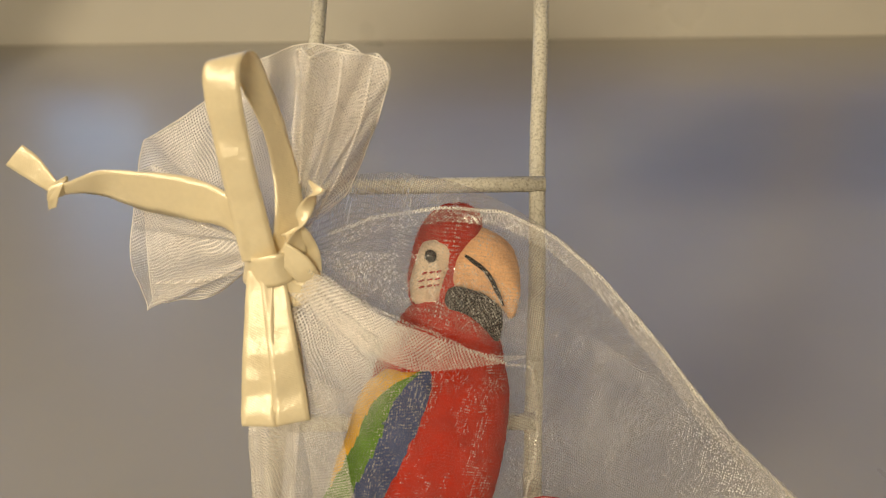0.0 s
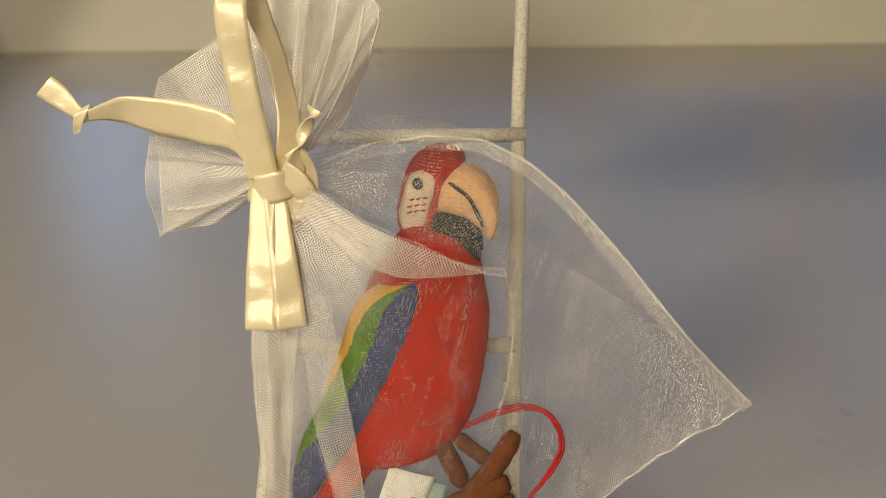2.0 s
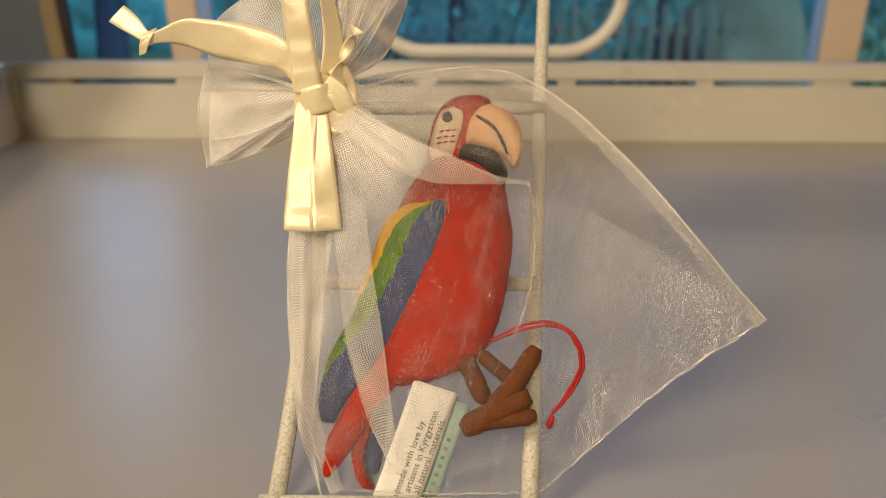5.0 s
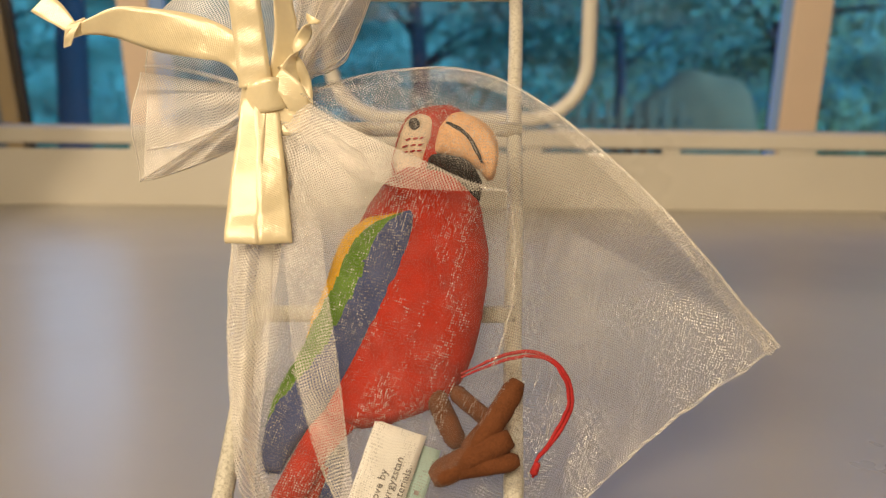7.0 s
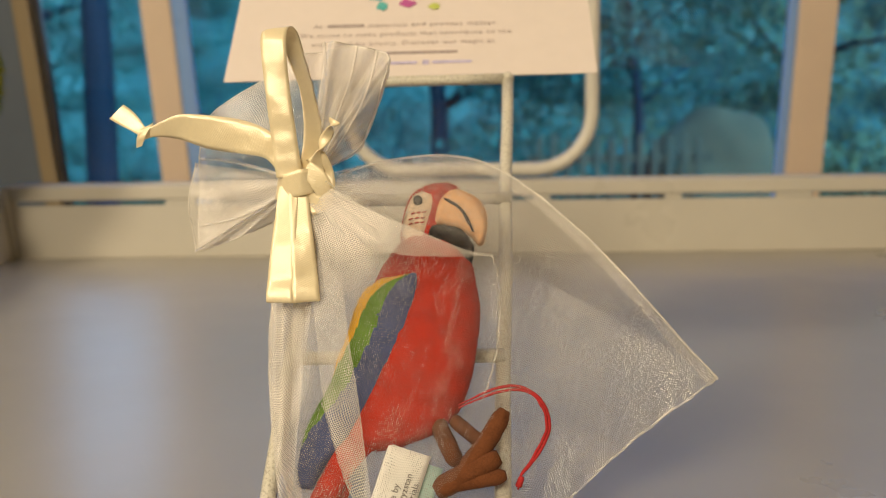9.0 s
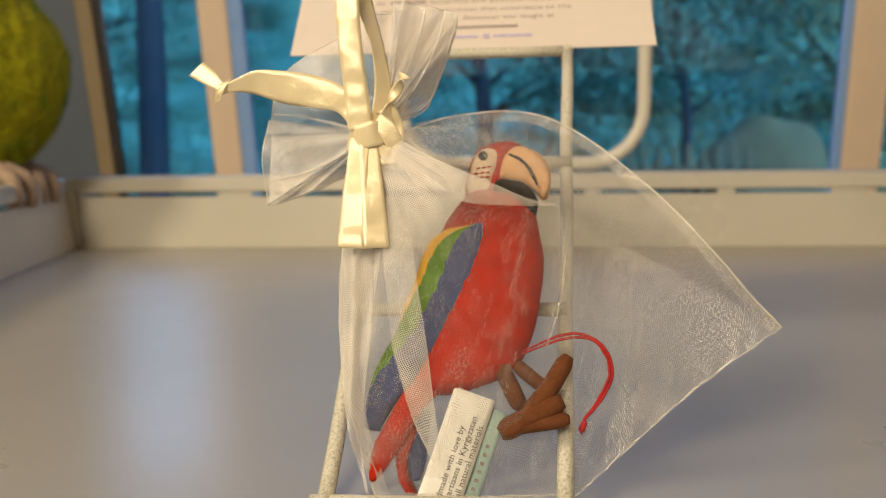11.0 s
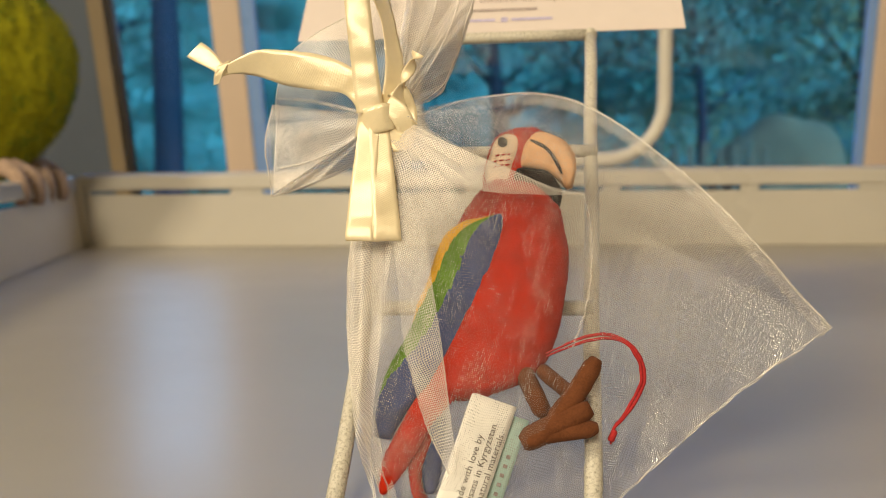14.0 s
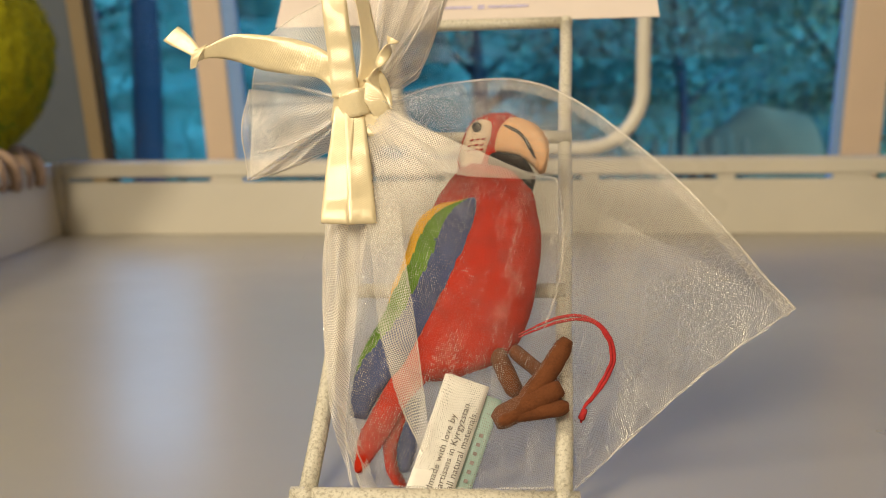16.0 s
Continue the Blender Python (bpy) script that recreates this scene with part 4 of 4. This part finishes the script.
fan_sheet("gathered_mouth", fan_edge, 0.003, 21, 1, M_MOUTH)
low = [p for p in fan_edge if p[1] < 92 and p[0] < -20]
fan_sheet("gathered_mouth", low, -0.002, 11, 2, M_MOUTH, 0.985)
high = polyline([(-13.8, 121.0), (-9.5, 120.8), (-3.0, 119.8), (2.2, 117.6), (0.6, 110), (-2.6, 101.5), (-6.0, 94.5), (-10, 91.5)], 90)
fan_sheet("gathered_mouth", high, -0.001, 15, 3, M_MOUTH)
fan_sheet("gathered_mouth", high, 0.006, 19, 4, M_MOUTH, 0.97)
for line in ([(-19, 90), (-28, 94), (-36, 98), (-42, 100.8)], [(-21, 87.5), (-32, 90.5), (-40, 92), (-46, 92.4)], [(-21, 84.5), (-30, 80), (-38, 77), (-46, 75.4)],
             [(-15.5, 92), (-13.5, 102), (-13.0, 112), (-13.8, 121)], [(-14, 92), (-10, 103), (-7, 112), (-5.5, 120)], [(-12.5, 91.5), (-6.5, 101), (-2.5, 110), (-0.5, 118.6)]):
    bm = bmesh.new()
    pts = spline([Vector((x / 1000, 0.1605 + 0.00035 * math.hypot(x + 17.5, z - 87.5), z / 1000)) for x, z in line], 30)
    rows = [[p + Vector((w * 0.0009 * (1 - 0.5 * abs(w)), -0.0008 * (1 - w * w), w * 0.0004)) for w in (-1, -0.5, 0, 0.5, 1)] for p in pts]
    grid(bm, rows, 0, [[(p.x * 0.9 + p.z * 0.4, p.z * 0.9 - p.x * 0.4) for p in row] for row in rows])
    under(bag, mesh_ob("crease", bm, M_BAND))


# ---- satin ribbon tied round the neck ----
def ribbon(name, points, thick=0.0002, n=60, fine=6):
    """A satin strip: rows of (x, y, z, wx, wy, wz, width) in millimetres; w is the direction of its width."""
    mids = spline([p[:3] for p in points], n)
    dirs = spline([p[3:6] for p in points], n)
    wid = spline([(p[6], 0, 0) for p in points], n)
    bm = bmesh.new()
    rows, uvs = [], []
    run = 0.0
    for i in range(n):
        if i:
            run += (mids[i] - mids[i - 1]).length / 1000
        d = dirs[i].normalized()
        along = (mids[min(n - 1, i + 1)] - mids[max(0, i - 1)]).normalized()
        nrm = along.cross(d)
        row, uvr = [], []
        for j in range(fine + 1):
            k = j / fine - 0.5
            cup = 0.35 * (k * k - 0.1) + 0.17 * math.sin(run * 430 + k * 1.2 + len(points)) + 0.05 * math.sin(run * 1300)
            p = (mids[i] + d * k * wid[i].x + nrm * cup) / 1000
            row.append(p)
            uvr.append((k * wid[i].x / 1000, run))
        rows.append(row)
        uvs.append(uvr)
    grid(bm, rows, 0, uvs)
    bmesh.ops.recalc_face_normals(bm, faces=bm.faces)
    bmesh.ops.solidify(bm, geom=list(bm.faces), thickness=thick)
    ob = under(bow, mesh_ob(name, bm, M_SATIN))
    # the woven selvedges
    bm = bmesh.new()
    for j in (0, fine):
        add_tube(bm, [row[j] for row in rows], 0.00022, 6)
    sub = mesh_ob("selvedge", bm, M_SATIN)
    sub.parent = ob
    sub.matrix_parent_inverse = Matrix.Translation(bow.location).inverted()
    return ob


bow = tagged(empty("ribbon_bow", (-0.019, 0.155, 0.086)), "cream satin ribbon tied in a bow round the bag's neck", "ribbon")
ribbon("upright_loop", [(-20.6, 156.5, 88, 1, 0.1, 0, 6.4), (-21.6, 156.5, 97, 1, 0.1, 0.02, 6.0), (-23.0, 157.2, 110, 1, 0.1, 0.05, 5.8), (-23.7, 158.3, 119, 1, 0.1, 0.12, 6.0),
                        (-23.3, 160.6, 123.3, 1, 0.2, 0.18, 6.2), (-21.4, 164.5, 122.0, 0.8, 0.6, 0.1, 5.8), (-18.6, 165.6, 113, 0.5, 0.85, 0.05, 5.6), (-16.2, 164.0, 103, 0.55, 0.8, 0, 5.6),
                        (-15.6, 160.5, 95, 0.8, 0.5, 0, 5.4), (-16.6, 158.5, 88, 1, 0.2, 0, 5.0)], n=90)
ribbon("side_tail", [(-21.5, 160.5, 90.0, 0.7, 0.1, 0.7, 5.4), (-26.0, 161.2, 95.3, 0.4, 0.1, 1, 6.2), (-32.5, 162.0, 97.6, 0.2, 0.05, 1, 8.0), (-40.5, 162.6, 98.9, 0.1, -0.1, 1, 8.2),
                     (-48.0, 163.0, 100.2, 0.0, -0.3, 1, 6.4), (-54.0, 163.6, 99.6, -0.1, -0.4, 1, 3.2), (-56.8, 164.0, 98.9, 0.1, -0.2, 1, 2.2)], n=70)
ribbon("tail_end", [(-57.2, 164.0, 98.8, 0.5, 0.1, 0.9, 2.2), (-60.0, 165.2, 101.0, 0.6, 0.2, 0.8, 3.6), (-63.0, 166.4, 103.0, 0.7, 0.2, 0.7, 4.8), (-65.3, 167.2, 104.4, 0.7, 0.2, 0.7, 5.0)], n=30)
wrap = [(-57.3 + 0.5 * math.cos(radians(k)), 164.0 - 1.25 * math.sin(radians(k)), 98.9 + 1.7 * math.cos(radians(k)), 1, 0.1, 0.45, 3.3) for k in range(0, 400, 40)]
ribbon("tail_knot", wrap, n=50)
ribbon("tail_knot", [(-56.6, 163.0, 99.4, 0.8, 0, 0.6, 2.6), (-57.8, 162.6, 97.6, 0.9, 0, 0.4, 2.4), (-58.6, 163.0, 95.6, 1, 0, 0.3, 1.6)], n=16)
bm = bmesh.new()
bmesh.ops.create_icosphere(bm, subdivisions=3, radius=1.0, matrix=Matrix.Translation((-0.0573, 0.1640, 0.0989)) @ Matrix.Diagonal((0.0016, 0.0010, 0.0014, 1)))
under(bow, mesh_ob("knot", bm, M_SATIN))
ribbon("hanging_loop", [(-20.9, 156.6, 86.0, 1, 0.0, 0, 4.6), (-21.2, 153.0, 79, 1, 0.0, -0.02, 5.2), (-21.7, 147.8, 67, 1, 0.0, -0.03, 6.0), (-21.8, 145.2, 61.2, 1, 0, -0.03, 6.2),
                        (-21.6, 145.9, 60.0, 1, 0, -0.03, 6.2), (-21.4, 147.6, 62, 1, 0, -0.03, 5.8), (-20.8, 153.6, 75, 1, 0, 0, 5.2), (-20.2, 159.0, 86, 1, 0, 0, 4.4)], n=80)
ribbon("hanging_loop", [(-18.8, 156.6, 86.0, 1, 0.1, 0, 4.4), (-17.9, 153.2, 79, 1, 0.2, 0.02, 4.9), (-16.4, 148.2, 67, 1, 0.3, 0.02, 5.8), (-15.9, 146.0, 61.2, 1, 0.3, 0.02, 6.3),
                        (-15.9, 146.8, 59.9, 1, 0.3, 0.02, 6.3), (-16.1, 148.4, 62, 1, 0.3, 0.02, 6.0), (-17.4, 154.0, 75, 1, 0.2, 0, 5.4), (-17.9, 159.0, 86, 1, 0.1, 0, 4.4)], n=80)
# the band round the middle, a puffed second loop beside it, and its twisted end
ribbon("centre_band", [(-24.6, 161.0, 85.4, 0.15, 0, 1, 5.6), (-24.0, 157.8, 85.6, 0.15, 0, 1, 5.8), (-21.5, 155.6, 86.0, 0.1, 0, 1, 6.2), (-18.2, 155.0, 86.8, 0.0, 0, 1, 6.4), (-15.6, 156.2, 87.2, -0.15, 0, 1, 5.8),
                       (-14.6, 159.5, 87.2, -0.2, 0, 1, 5.4), (-16.5, 163.0, 86.6, 0, 0, 1, 5.4), (-21.5, 163.8, 86.0, 0, 0, 1, 5.4), (-24.6, 161.0, 85.4, 0.15, 0, 1, 5.6)], n=90)
ribbon("side_loop", [(-17.5, 156.4, 83.2, 0.7, 0, 0.7, 4.6), (-14.2, 156.2, 81.4, 0.4, 0.2, 1, 5.0), (-12.2, 157.6, 84.0, -0.5, 0.3, 0.8, 5.2), (-12.6, 158.6, 89.0, -1, 0.1, 0.3, 5.0), (-14.6, 158.4, 93.0, -0.9, 0.1, -0.4, 4.6),
                     (-16.4, 159.0, 90.5, -0.3, 0.6, -0.7, 4.4), (-15.6, 160.0, 85.0, 0.4, 0.6, -0.6, 4.4)], n=80)
ribbon("side_loop", [(-16.6, 156.0, 90.2, 0.5, 0.1, 0.8, 4.0), (-13.8, 155.8, 87.6, 0.9, 0.1, 0.5, 4.6), (-12.4, 157.0, 83.6, 1, 0.2, 0.1, 4.2), (-13.8, 158.2, 80.6, 0.8, 0.2, -0.5, 3.4), (-16.6, 158.6, 82.2, 0.2, 0.2, -1, 3.4)], n=60)
ribbon("twisted_end", [(-14.6, 157.8, 89.5, 0.9, 0.2, -0.3, 4.4), (-13.6, 157.4, 93.2, 0.4, 0.8, -0.3, 3.8), (-12.6, 158.0, 96.2, -0.7, 0.4, 0.3, 2.6), (-11.2, 158.8, 98.6, -0.5, -0.7, 0.4, 2.8), (-9.8, 159.4, 101.4, 0.8, -0.2, -0.5, 3.2)], n=60)
bm = bmesh.new()
bmesh.ops.create_icosphere(bm, subdivisions=4, radius=1.0)
for v in bm.verts:
    q = v.co * (1 + 0.14 * noise.noise(v.co * 2.3))
    v.co = Vector((-0.0190 + q.x * 0.0046, 0.1605 + q.y * 0.0030, 0.0866 + q.z * 0.0036))
under(bow, mesh_ob("knot", bm, M_SATIN))

# ---- green plush toy perched on the rim: one mesh ----
bm = bmesh.new()
bmesh.ops.create_icosphere(bm, subdivisions=6, radius=1.0)
for v in bm.verts:
    c = v.co.copy()
    k = 1 + 0.05 * noise.noise(c * 2.2) + 0.03 * noise.noise(c * 9) + 0.012 * noise.noise(c * 30)
    wide = 1.0 - 0.30 * max(0, c.z) ** 2
    v.co = Vector((-0.386 + c.x * 0.071 * k * wide, 0.575 + c.y * 0.062 * k * wide, 0.142 + c.z * 0.088 * k))
    v.co.x += 0.012 * min(0, c.z + 0.2) * 1.5
bm.normal_update()
rnd = random.Random(11)
for f in list(bm.faces):
    if rnd.random() < 0.5:
        p = f.calc_center_median()
        q = (f.normal * 0.9 + Vector((rnd.gauss(0, 0.5), rnd.gauss(0, 0.5), rnd.gauss(-0.5, 0.5)))).normalized() * rnd.uniform(0.002, 0.006)
        side = q.orthogonal().normalized() * 0.0004
        bm.faces.new([bm.verts.new(w) for w in (p - side, p + side, p + q)]).material_index = 1 if noise.noise(p * 60) > 0.25 else 0
for k, (x, y) in enumerate(((-0.344, 0.545), (-0.356, 0.600))):
    for dy in (-0.0075, 0.0075):
        add_tube(bm, spline([Vector((x - 0.004, y + dy * 0.5, 0.070)), Vector((x + 0.004, y + dy, 0.0665)), Vector((x + 0.0105, y + dy * 1.2, 0.0615)), Vector((x + 0.0125, y + dy * 1.3, 0.050)), Vector((x + 0.0110, y + dy * 1.3, 0.043))], 14), lambda s: 0.0068 * (1 - 0.4 * s), 10, mat=2)
tagged(mesh_ob("plush_toy", bm, [M_PLUSH, M_PLUSH_DARK, M_PINK]), "fuzzy lime green plush toy perched on the cart's rim", "plush toy")
